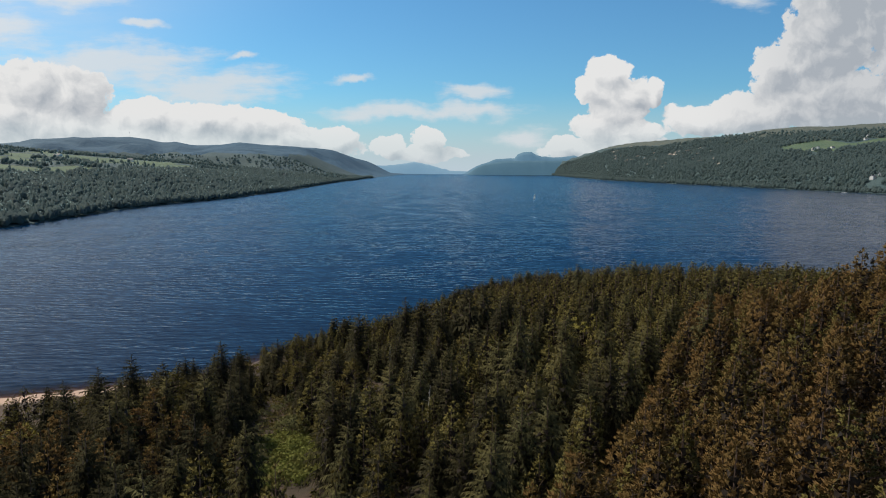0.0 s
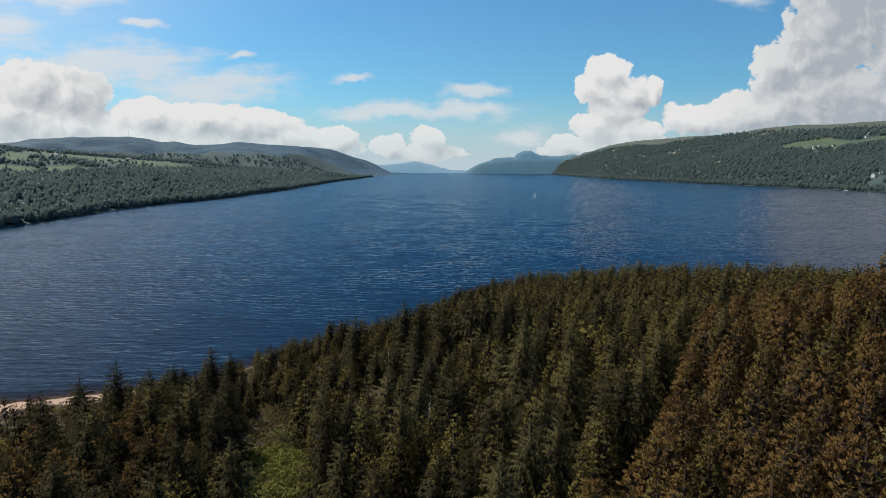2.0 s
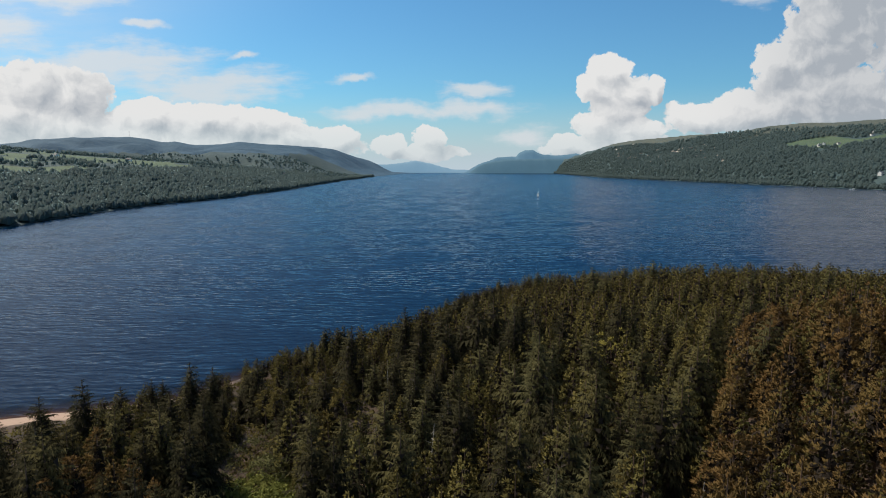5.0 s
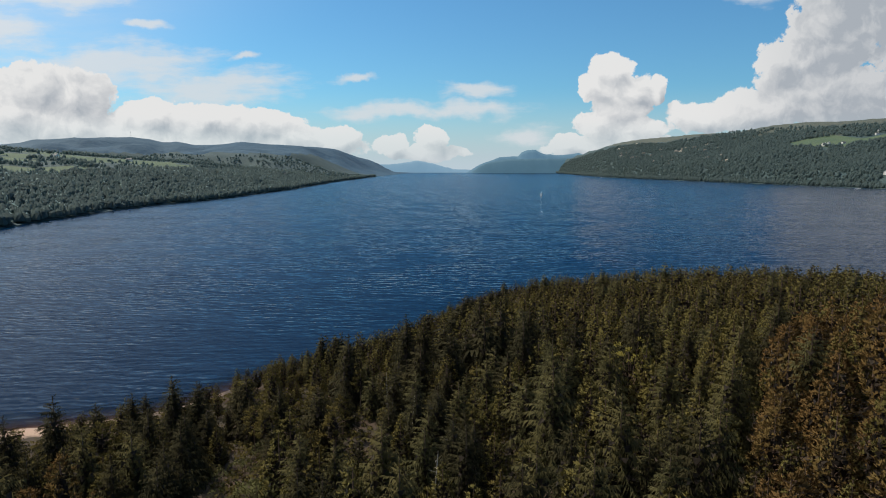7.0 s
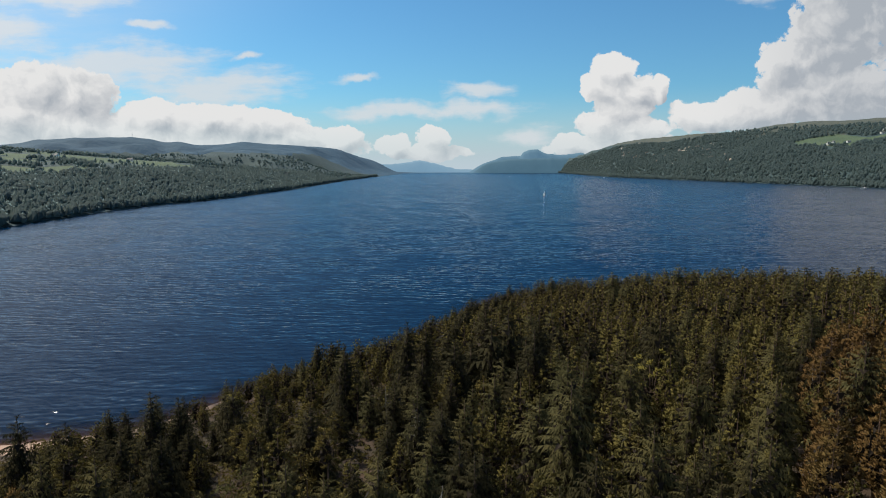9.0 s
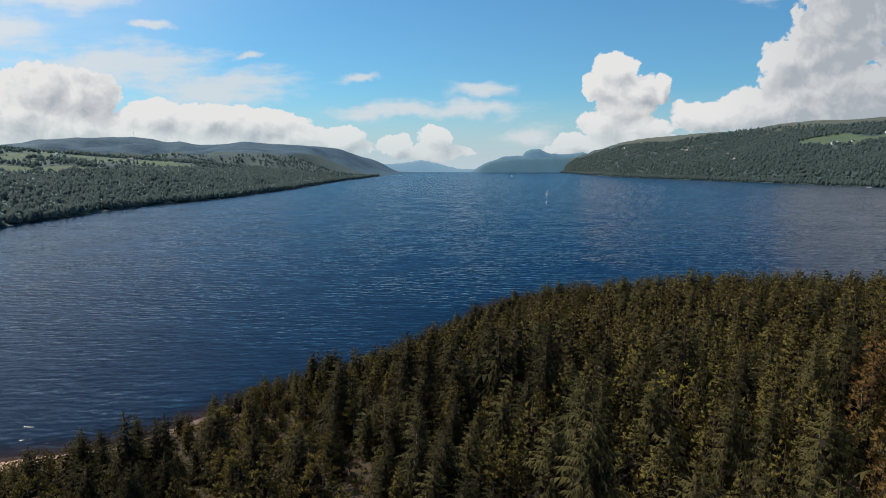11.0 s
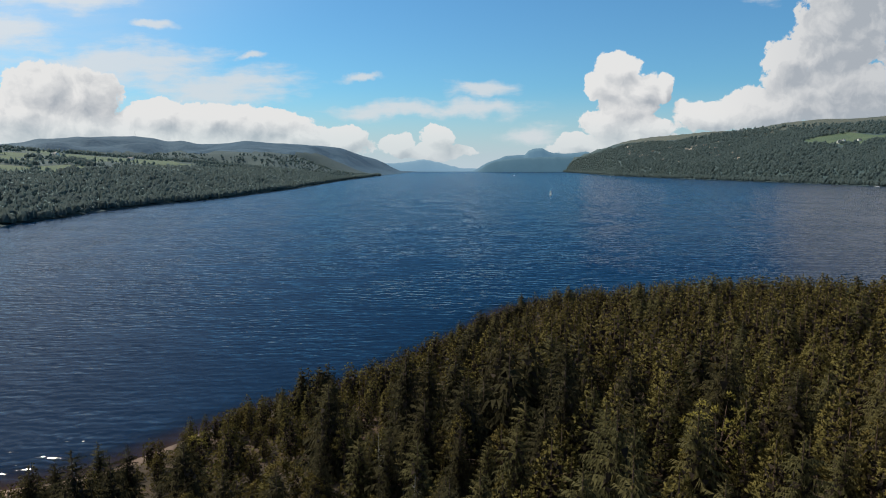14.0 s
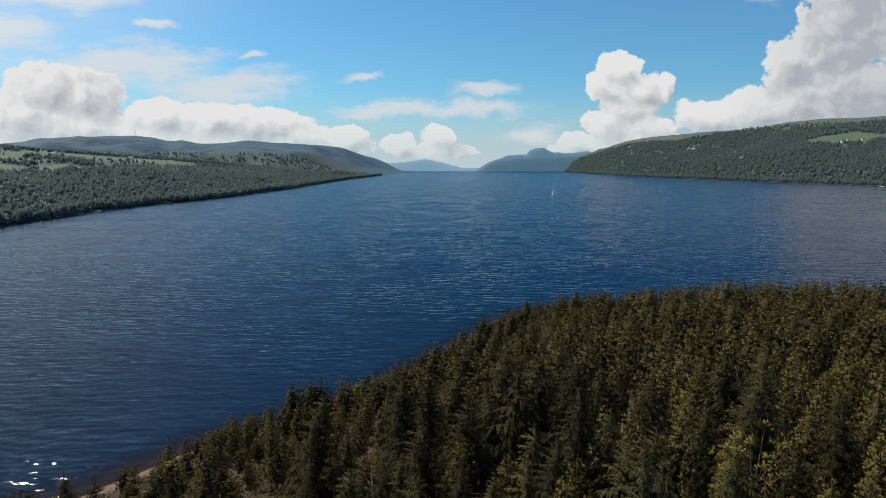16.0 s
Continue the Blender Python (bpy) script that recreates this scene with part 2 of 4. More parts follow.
SHORE_GROUND = shore_matter()
SAND = rough_matter("beach_sand", ((0.42, 0.30, 0.23), (0.50, 0.38, 0.30), (0.33, 0.23, 0.17)), 0.4, fine=5.0)
BED = rough_matter("lake_bed", ((0.16, 0.09, 0.05), (0.22, 0.13, 0.075), (0.10, 0.06, 0.04)), 0.15, fine=2.0)
TURF = rough_matter("pasture", ((0.060, 0.100, 0.058), (0.082, 0.120, 0.068), (0.092, 0.110, 0.070)), 0.012, fine=0.08)
# moor of the far ridge, with blue distance haze put into its colour
HAZED_MOOR = rough_matter("hazed_moor", ((0.026, 0.074, 0.122), (0.042, 0.092, 0.138), (0.021, 0.063, 0.106)), 0.004, fine=0.012, bump=0.4)
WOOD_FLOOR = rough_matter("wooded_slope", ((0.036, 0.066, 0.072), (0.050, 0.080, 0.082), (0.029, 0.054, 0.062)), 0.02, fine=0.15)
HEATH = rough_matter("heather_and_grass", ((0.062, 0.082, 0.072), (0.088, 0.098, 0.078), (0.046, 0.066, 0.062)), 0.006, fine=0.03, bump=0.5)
CRAG = rough_matter("grey_crag", ((0.34, 0.31, 0.27), (0.42, 0.39, 0.34), (0.22, 0.20, 0.17)), 0.05, fine=0.4)
WALL_PAINT = rough_matter("white_render", ((0.74, 0.73, 0.70), (0.80, 0.79, 0.77), (0.66, 0.65, 0.62)), 0.4, fine=4.0, bump=0.1)
SLATE = rough_matter("roof_slate", ((0.10, 0.10, 0.11), (0.15, 0.15, 0.16), (0.07, 0.07, 0.08)), 0.5, 0.6, fine=4.0)
PANE = rough_matter("dark_window", ((0.02, 0.025, 0.03), (0.03, 0.035, 0.04), (0.015, 0.02, 0.02)), 1.0, 0.1, 0.0)
HULL = rough_matter("white_gelcoat", ((0.78, 0.78, 0.77), (0.82, 0.82, 0.81), (0.72, 0.72, 0.71)), 0.5, 0.3, 0.0)
SAIL = foliage("sail_cloth", (0.78, 0.77, 0.74), (0.84, 0.83, 0.80), (0.80, 0.79, 0.77), 0.5)
METAL = rough_matter("dull_aluminium", ((0.45, 0.45, 0.46), (0.55, 0.55, 0.56), (0.38, 0.38, 0.39)), 1.0, 0.45, 0.0)


def lake_water():
    m, t = material("lake_water")
    where = place_of(t)
    stretch = node(t, "ShaderNodeMapping")
    stretch.inputs["Rotation"].default_value = (0, 0, radians(-7))
    stretch.inputs["Scale"].default_value = (0.26, 1.0, 1.0)
    t.links.new(where, stretch.inputs[0])
    # wave slopes at three sizes; a constant lean to -y is added to darken reflections
    slope = (0.0, -0.105, 1.0)
    for size, across, along in ((0.07, 0.03, 0.05), (0.25, 0.06, 0.13), (0.5, 0.07, 0.22), (1.2, 0.08, 0.20), (3.0, 0.12, 0.14), (9.0, 0.13, 0.12)):
        tilt = vector_of(t, "SUBTRACT", noise_of(t, stretch.outputs[0], size, 2.0)[1], (0.5, 0.5, 0.5))
        tilt = vector_of(t, "MULTIPLY", tilt, (across, along, 0.0))
        slope = vector_of(t, "ADD", tilt, slope)
    # trains of crests at two lengths, crossing at a small angle
    patchy = step_of(t, noise_of(t, where, 0.02, 3.0)[0], 0.3, 0.7)
    for turn, length, steep in ((-8, 3.4, 0.075), (5, 6.0, 0.05), (-2, 2.1, 0.06)):
        spun = node(t, "ShaderNodeMapping")
        spun.inputs["Rotation"].default_value = (0, 0, radians(turn))
        t.links.new(where, spun.inputs[0])
        wave = node(t, "ShaderNodeTexWave", wave_type="BANDS", bands_direction="Y", wave_profile="SIN")
        for slot, value in (("Scale", 2 * math.pi / 20 / length), ("Distortion", 7.5), ("Detail", 2.0), ("Detail Scale", 0.45 / length / (2 * math.pi / 20 / length)), ("Detail Roughness", 0.6)):
            wave.inputs[slot].default_value = value
        t.links.new(spun.outputs[0], wave.inputs["Vector"])
        lean = node(t, "ShaderNodeCombineXYZ")
        t.links.new(math_of(t, "MULTIPLY", math_of(t, "SUBTRACT", wave.outputs["Fac"], 0.5), math_of(t, "MULTIPLY_ADD", patchy, steep * 1.6, steep)), lean.inputs[1])
        slope = vector_of(t, "ADD", lean.outputs[0], slope)
    # a few steep little facets that catch the sun
    glint = node(t, "ShaderNodeCombineXYZ")
    t.links.new(math_of(t, "MULTIPLY", step_of(t, noise_of(t, where, 7.0, 1.0)[0], 0.745, 0.80), -0.15), glint.inputs[1])
    slope = vector_of(t, "ADD", glint.outputs[0], slope)
    normal = vector_of(t, "NORMALIZE", slope)
    s = node(t, "ShaderNodeBsdfPrincipled")
    s.inputs["Base Color"].default_value = (0.0003, 0.0135, 0.0415, 1)
    s.inputs["Roughness"].default_value = 0.07
    s.inputs["Specular IOR Level"].default_value = 0.12
    s.inputs["IOR"].default_value = 1.333
    t.links.new(normal, s.inputs["Normal"])
    clear = node(t, "ShaderNodeBsdfTransparent")
    clear.inputs[0].default_value = (0.62, 0.50, 0.36, 1)
    depth = node(t, "ShaderNodeAttribute", attribute_name="depth").outputs["Fac"]
    mixed = node(t, "ShaderNodeMixShader")
    t.links.new(math_of(t, "MULTIPLY", math_of(t, "SUBTRACT", 1.0, step_of(t, depth, 0.0, 1.6)), 0.6), mixed.inputs[0])
    t.links.new(s.outputs[0], mixed.inputs[1])
    t.links.new(clear.outputs[0], mixed.inputs[2])
    finish(t, mixed.outputs[0])
    return m


WATER = lake_water()


def hazed_far_hill(name, tone, light):
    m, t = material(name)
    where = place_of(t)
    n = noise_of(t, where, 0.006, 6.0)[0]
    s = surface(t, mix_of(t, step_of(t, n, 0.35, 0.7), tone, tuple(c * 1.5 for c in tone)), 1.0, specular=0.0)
    # a faint glow of the hill itself stands in for the haze before it
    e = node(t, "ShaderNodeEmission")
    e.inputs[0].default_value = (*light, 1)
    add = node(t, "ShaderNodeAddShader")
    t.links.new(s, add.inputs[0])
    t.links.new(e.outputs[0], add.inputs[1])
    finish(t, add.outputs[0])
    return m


BLUE_HILL = hazed_far_hill("blue_haze_hill", (0.04, 0.06, 0.07), (0.088, 0.172, 0.250))
FORE_HILL = hazed_far_hill("wooded_haze_hill", (0.030, 0.045, 0.052), (0.066, 0.136, 0.190))
PALE_HILL = hazed_far_hill("pale_haze_hill", (0.05, 0.06, 0.06), (0.17, 0.30, 0.42))

# ---- the lie of the land ----
LATTICE = np.random.RandomState(7).rand(256, 256)


def ripple(x, y, scale):
    """Smooth value noise from -1 to 1."""
    u, v = np.asarray(x, float) / scale + 1000, np.asarray(y, float) / scale + 1000
    i, j = np.floor(u).astype(int), np.floor(v).astype(int)
    a, b = u - i, v - j
    a, b = a * a * (3 - 2 * a), b * b * (3 - 2 * b)
    pick = lambda p, q: LATTICE[p % 256, q % 256]
    return 2 * ((pick(i, j) * (1 - a) + pick(i + 1, j) * a) * (1 - b) + (pick(i, j + 1) * (1 - a) + pick(i + 1, j + 1) * a) * b) - 1


def rugged(x, y, scale, octaves=4):
    return sum(ripple(x + 37 * k, y - 53 * k, scale / 2**k) / 2**k for k in range(octaves))


def ease(t):
    t = np.clip(t, 0, 1)
    return t * t * (3 - 2 * t)


# the wooded headland's shore, from the beach round its point
SHORE = np.array([(-900, 330), (-620, 240), (-400, 175), (-230, 140), (-150, 145), (-114, 157), (-95, 164), (-75, 170.5), (-65, 176), (-60, 184), (-50, 198), (-35, 214), (-22, 226), (-7, 250),
                  (8, 278), (20, 306), (34, 316), (60, 322), (110, 330), (165, 328), (230, 300), (330, 210), (450, 40), (600, -260), (700, -700)], float)


def inland(x, y):
    """Metres from the headland's shore, positive on land."""
    x, y = np.asarray(x, float), np.asarray(y, float)
    near, sign = np.full(x.shape, 1e9), np.zeros(x.shape)
    for a, b in zip(SHORE[:-1], SHORE[1:]):
        e = b - a
        t = np.clip(((x - a[0]) * e[0] + (y - a[1]) * e[1]) / (e @ e), 0, 1)
        d = np.hypot(x - a[0] - t * e[0], y - a[1] - t * e[1])
        side = (x - a[0]) * e[1] - (y - a[1]) * e[0]
        better = d < near - 1e-9
        near, sign = np.where(better, d, near), np.where(better, side, sign)
    return np.where(sign > 0, near, -near)


def headland(x, y):
    s = inland(x, y)
    land = 0.035 * np.clip(s, 0, 18) + 0.105 * np.clip(s - 12, 0, 170) + 25 * np.exp(-((x - 110) ** 2 + (y - 95) ** 2) / 50**2) * ease(s / 80)
    land = land + 0.8 * ripple(x, y, 23) * ease(s / 30)
    return np.where(s > 0, land, np.maximum(0.11 * s, -12))


def left_shore(y):
    return np.interp(y, [-500, 200, 400, 601, 705, 832, 1104, 1452, 2030, 2942, 4314, 4900], [-1200, -900, -640, -425, -430, -432, -404, -370, -385, -360, -274, -230]) + 9 * ripple(y, 0, 120)


def right_shore(y):
    return np.interp(y, [-500, 900, 1528, 1623, 2001, 2367, 3011, 4780], [1700, 1350, 1074, 1042, 961, 880, 760, 785]) + 7 * ripple(y, 50, 110)


# crests as tangents of azimuth and of elevation over the eye
LEFT_CREST = np.array([(-0.9, 0.030), (-0.70, 0.032), (-0.655, 0.039), (-0.56, 0.041), (-0.485, 0.0445), (-0.455, 0.041), (-0.432, 0.035), (-0.413, 0.038), (-0.385, 0.033), (-0.34, 0.033),
                       (-0.315, 0.036), (-0.255, 0.0325), (-0.20, 0.028), (-0.165, 0.024), (-0.13, 0.017), (-0.10, 0.011), (-0.083, 0.003), (-0.062, -0.012)])
RIGHT_CREST = np.array([(0.163, -0.012), (0.19, 0.009), (0.23, 0.023), (0.27, 0.033), (0.31, 0.039), (0.37, 0.045), (0.45, 0.049), (0.50, 0.058), (0.55, 0.064), (0.62, 0.066), (0.70, 0.071), (0.9, 0.08)])


def left_land(x, y):
    d = left_shore(y) - x
    a = x / np.maximum(y, 50)
    bench = 40 * (1 - np.exp(-np.maximum(d, 0) / 170)) + 0.036 * np.clip(d, 0, 250) + 0.075 * np.clip(d - 250, 0, 900) + 5 * rugged(x, y, 260, 3) * ease(d / 200)
    depth = np.interp(a, [-0.9, -0.7, -0.3, -0.062], [2900, 3200, 3700, 4350])
    crest = 60.5 + (np.interp(a, LEFT_CREST[:, 0], LEFT_CREST[:, 1]) - 0.003 * ease(-a / 0.3)) * depth + 9 * rugged(a * 4000, 0 * a, 260, 4)
    up = (y - 0.50 * depth) / (0.50 * depth)
    ridge = crest * np.clip(ease(up) ** 0.9, 0, 1) * ease(d / 420) - 40 * np.clip(up - 1, 0, 1)
    ridge = ridge + (20 * rugged(x, y, 460, 4) - 60 * np.clip(1 - 1.6 * np.abs(rugged(x + 0.4 * y, y - 0.4 * x, 520, 3)), 0, 1) ** 1.5) * ease(up * 3) * ease((1.0 - up) * 4) * ease(d / 400)
    bench = bench * (1 - 0.75 * ease((y - 2000) / 1500))
    return np.where(d > 0, np.maximum(bench, ridge), np.maximum(0.1 * d, -12))


def right_rise(a):
    """Depth of the shore and of the crest on a bearing over the right-hand hill."""
    shore_depth = np.interp(a, [0.163, 0.25, 0.372, 0.48, 0.64, 0.70, 0.95], [4770, 3011, 2367, 2001, 1623, 1528, 1280])
    return shore_depth, shore_depth + np.interp(a, [0.163, 0.25, 0.45, 0.7], [60, 800, 950, 1050])


def right_land(x, y):
    d = x - right_shore(y)
    a = x / np.maximum(y, 50)
    shore_depth, depth = right_rise(a)
    crest = 60.5 + np.interp(a, RIGHT_CREST[:, 0], RIGHT_CREST[:, 1]) * depth + 3 * ripple(a * 4000, 0 * a + 9, 120)
    up = (y - shore_depth) / (depth - shore_depth)
    slope = crest * np.clip(up, 0, 1) ** 0.75 * (0.15 + 0.85 * ease(d / 70)) - 60 * np.clip(up - 1, 0, 1)
    slope = slope + 9 * rugged(x, y, 240, 4) * ease(up * 4) * ease((1 - up) * 3)
    return np.where((d > 0) & (a > 0.15), np.maximum(slope, 1.0 + 0 * slope), np.maximum(-0.1 * np.abs(d), -12))


def land(x, y):
    x, y = np.asarray(x, float), np.asarray(y, float)
    return np.maximum(np.maximum(headland(x, y), left_land(x, y)), right_land(x, y))


def stretched(low, high, lo, hi, fine, grow, most):
    mid = list(np.arange(lo, hi + fine, fine))
    for end, sign in ((low, -1), (high, 1)):
        step, at = fine, (mid[0] if sign < 0 else mid[-1])
        while (at - end) * sign < 0:
            step = min(step * grow, most)
            at += sign * step
            mid.insert(0, at) if sign < 0 else mid.append(at)
    return np.array(mid)


XS, YS = stretched(-3600, 3600, -130, 230, 4.0, 1.07, 32), stretched(-420, 4880, 20, 340, 4.0, 1.06, 40)
GX, GY = np.meshgrid(XS, YS)
GZ = land(GX, GY)
NX, NY = len(XS), len(YS)


def ground_z(x, y):
    """Height of the ground mesh, so that things stand on it."""
    x, y = np.asarray(x, float), np.asarray(y, float)
    i = np.clip(np.searchsorted(XS, x) - 1, 0, NX - 2)
    j = np.clip(np.searchsorted(YS, y) - 1, 0, NY - 2)
    u, v = (x - XS[i]) / (XS[i + 1] - XS[i]), (y - YS[j]) / (YS[j + 1] - YS[j])
    return (GZ[j, i] * (1 - u) + GZ[j, i + 1] * u) * (1 - v) + (GZ[j + 1, i] * (1 - u) + GZ[j + 1, i + 1] * u) * v


CELLS = np.array([(j * NX + i, j * NX + i + 1, (j + 1) * NX + i + 1, (j + 1) * NX + i) for j in range(NY - 1) for i in range(NX - 1)])


def mesh_of(name, verts, faces, materials, slots=None, smooth=False):
    me = bpy.data.meshes.new(name)
    me.from_pydata(np.asarray(verts, float).tolist(), [], np.asarray(faces).tolist())
    for m in materials:
        me.materials.append(m)
    if slots is not None:
        me.polygons.foreach_set("material_index", np.asarray(slots, np.int32))
    if smooth:
        me.polygons.foreach_set("use_smooth", np.ones(len(me.polygons), bool))
    me.update()
    return me


def pasture_here(x, y):
    """Walled fields on the left bench and on the right slope."""
    a = x / np.maximum(y, 50)
    d = left_shore(y) - x
    cell = np.sin(np.floor(x / 110 + 0.2 * np.sin(y / 300)) * 12.9 + np.floor(y / 130) * 78.2) * 43758.5
    left = np.zeros(np.shape(x), bool)
    for a0, a1, y0, y1 in ((-0.74, -0.645, 1080, 1200), (-0.52, -0.41, 1750, 2150), (-0.63, -0.53, 1560, 1900), (-0.75, -0.62, 1480, 1640), (-0.40, -0.33, 2150, 2450)):
        wander = 0.012 * np.sin(y / 37)
        left |= (a > a0 + wander) & (a < a1 + wander) & (y > y0 + 30 * np.sin(a * 60)) & (y < y1) & (d > 200)
    left |= (d > 270 + 40 * np.sin(y / 90)) & (d < 950) & (y > 850) & (y < 2400) & ((cell - np.floor(cell)) < 0.32)
    z = land(x, y)
    right = (a > 0.53) & (z > 118) & (z < 165) & ((cell - np.floor(cell)) < 0.6)
    return left | right


def crag_here(x, y):
    a, z = x / np.maximum(y, 50), land(x, y)
    return (a > 0.26) & (a < 0.45) & (z > 60) & (z < 165) & (rugged(x, y, 38, 3) > 0.66)


CX, CY = GX.ravel()[CELLS].mean(1), GY.ravel()[CELLS].mean(1)
CZ, CS = GZ.ravel()[CELLS].mean(1), inland(CX, CY)
slots = np.zeros(len(CELLS), int)
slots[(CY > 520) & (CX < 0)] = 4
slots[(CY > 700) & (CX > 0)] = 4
slots[GZ.ravel()[CELLS].max(1) < -0.3] = 2
slots[(CS > -25) & (CY < 420) & (CX > -400) & (CX < 500)] = 0
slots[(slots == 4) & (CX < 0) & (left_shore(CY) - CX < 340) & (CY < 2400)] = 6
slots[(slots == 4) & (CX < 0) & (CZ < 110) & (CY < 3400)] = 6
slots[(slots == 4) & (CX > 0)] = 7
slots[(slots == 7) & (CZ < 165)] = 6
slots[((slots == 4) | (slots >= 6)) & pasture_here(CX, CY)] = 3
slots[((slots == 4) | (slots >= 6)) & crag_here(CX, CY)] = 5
ground = new("ground", mesh_of("ground", np.stack([GX, GY, GZ], -1).reshape(-1, 3), CELLS, [SHORE_GROUND, SAND, BED, TURF, HAZED_MOOR, CRAG, WOOD_FLOOR, HEATH], slots, True))
ground.data.attributes.new("inland", "FLOAT", "POINT").data.foreach_set("value", (inland(GX, GY) + 8.0 * ease((GX + 62) / 25) * ease((inland(GX, GY) + 3) / 2.5)).ravel().astype(np.float32))
tagged(ground, "wooded hills, fields and sandy shore round the lake", "ground", kind="structure")

wet = (GZ.ravel()[CELLS].min(1) < 0.6)
water_mesh = mesh_of("water", np.stack([GX, GY, 0 * GX], -1).reshape(-1, 3), CELLS[wet], [WATER], None, True)
water_mesh.attributes.new("depth", "FLOAT", "POINT").data.foreach_set("value", np.maximum(-GZ, 0).ravel().astype(np.float32))
water = tagged(new("water", water_mesh), "deep blue lake water rippled by a light wind", "water", kind="structure")


def ridge(name, line, depth, thick, mat, label):
    """A distant hill with a crest, a front slope and a back slope."""
    a = np.linspace(line[0][0], line[-1][0], 160)
    top = np.interp(a, [p[0] for p in line], [p[1] for p in line]) + 0.0006 * ripple(a * 4000, 0 * a, 25)
    rows = []
    for k, (f, back) in enumerate(((0.0, -1.0), (0.55, -0.6), (0.85, -0.25), (1.0, 0.0), (0.3, 0.7))):
        d = depth + thick * back
        z = -4 + f * (64.5 + top * depth) + 0.0
        rows.append(np.stack([a * d, 0 * a + d, z], -1))
    n = len(a)
    faces = [(k * n + i, k * n + i + 1, (k + 1) * n + i + 1, (k + 1) * n + i) for k in range(4) for i in range(n - 1)]
    return tagged(new(name, mesh_of(name, np.concatenate(rows), faces, [mat], None, True)), label, "hill", kind="structure")


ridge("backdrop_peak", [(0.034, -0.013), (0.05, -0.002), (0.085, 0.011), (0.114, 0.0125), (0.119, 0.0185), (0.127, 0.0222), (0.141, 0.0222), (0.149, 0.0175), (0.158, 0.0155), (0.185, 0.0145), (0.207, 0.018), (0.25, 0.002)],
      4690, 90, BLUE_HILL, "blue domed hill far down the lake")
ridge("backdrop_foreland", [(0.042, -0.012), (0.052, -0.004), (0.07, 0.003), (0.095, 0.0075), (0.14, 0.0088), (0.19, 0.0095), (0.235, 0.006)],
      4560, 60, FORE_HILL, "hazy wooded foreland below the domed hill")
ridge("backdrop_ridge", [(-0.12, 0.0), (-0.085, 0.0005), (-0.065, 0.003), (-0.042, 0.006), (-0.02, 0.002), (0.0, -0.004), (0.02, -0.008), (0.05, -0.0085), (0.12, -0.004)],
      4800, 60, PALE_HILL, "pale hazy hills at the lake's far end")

# ---- trees ----


class Heap:
    """Triangles gathered with numpy."""

    def __init__(self):
        self.points, self.faces, self.count = [], [], 0

    def add(self, points, faces):
        self.points.append(points)
        self.faces.append(np.asarray(faces) + self.count)
        self.count += len(points)

    def arrays(self):
        return np.concatenate(self.points), np.concatenate(self.faces)


def cone(heap, foot, tip, r0, r1, sides=6, bend=0.0):
    """A tapered limb in two lengths."""
    foot, tip = np.asarray(foot, float), np.asarray(tip, float)
    axis = tip - foot
    axis = axis / np.linalg.norm(axis)
    a = np.cross(axis, (0.3, 0.9, 0.1) if abs(axis[2]) > 0.7 else (0, 0, 1))
    a /= np.linalg.norm(a)
    b = np.cross(axis, a)
    turn = np.linspace(0, 2 * np.pi, sides, endpoint=False)
    ring = np.cos(turn)[:, None] * a + np.sin(turn)[:, None] * b
    middle = (foot + tip) / 2 + a * bend
    points = np.concatenate([foot + ring * r0, middle + ring * (r0 + r1) / 2, tip + ring * r1])
    faces = []
    for k in (0, sides):
        for i in range(sides):
            j = (i + 1) % sides
            faces += [(k + i, k + j, k + sides + j), (k + i, k + sides + j, k + sides + i)]
    heap.add(points, faces)


def tuft(heap, rng, centre, radius, leaves, size, slim=0.6):
    """A clump of small leaf blades turned outwards."""
    d = rng.normal(size=(leaves, 3))
    d /= np.linalg.norm(d, axis=1)[:, None]
    d[:, 2] = np.abs(d[:, 2]) * 0.8 + d[:, 2] * 0.2
    at = centre + d * radius * rng.uniform(0.55, 1.05, (leaves, 1))
    u = np.cross(d, rng.normal(size=(leaves, 3)))
    u /= np.linalg.norm(u, axis=1)[:, None]
    v = np.cross(d, u) + d * rng.uniform(-0.5, 0.5, (leaves, 1))
    s = size * rng.uniform(0.6, 1.3, (leaves, 1))
    points = np.stack([at - u * s * slim - v * s * 0.4, at + u * s * slim - v * s * 0.4, at + v * s * 0.9], 1).reshape(-1, 3)
    heap.add(points, np.arange(3 * leaves).reshape(-1, 3))


class Crown:
    """Needles and leaves: loose blades, each with the normal of the tuft it grows in; slot 1 is the dead inner growth,
    coloured dark as shade.
    """

    def __init__(self):
        self.tris, self.soft, self.slots = [], [], []

    def add(self, tris, soft, slot=0):
        self.tris.append(tris)
        self.soft.append(soft / (np.linalg.norm(soft, axis=1)[:, None] + 1e-9))
        self.slots.append(np.full(len(tris), slot))

    def arrays(self):
        """Triangles, soft normals and slots, the faces turned to their normals."""
        tris, soft, slots = np.concatenate(self.tris), np.concatenate(self.soft), np.concatenate(self.slots)
        flat = np.cross(tris[:, 1] - tris[:, 0], tris[:, 2] - tris[:, 0])
        wrong = (flat * soft).sum(1) < 0
        return np.where(wrong[:, None, None], tris[:, ::-1], tris), soft, slots


UP = np.array([0.0, 0.0, 1.0])


def unit(v):
    return v / (np.linalg.norm(v, axis=-1, keepdims=True) + 1e-9)


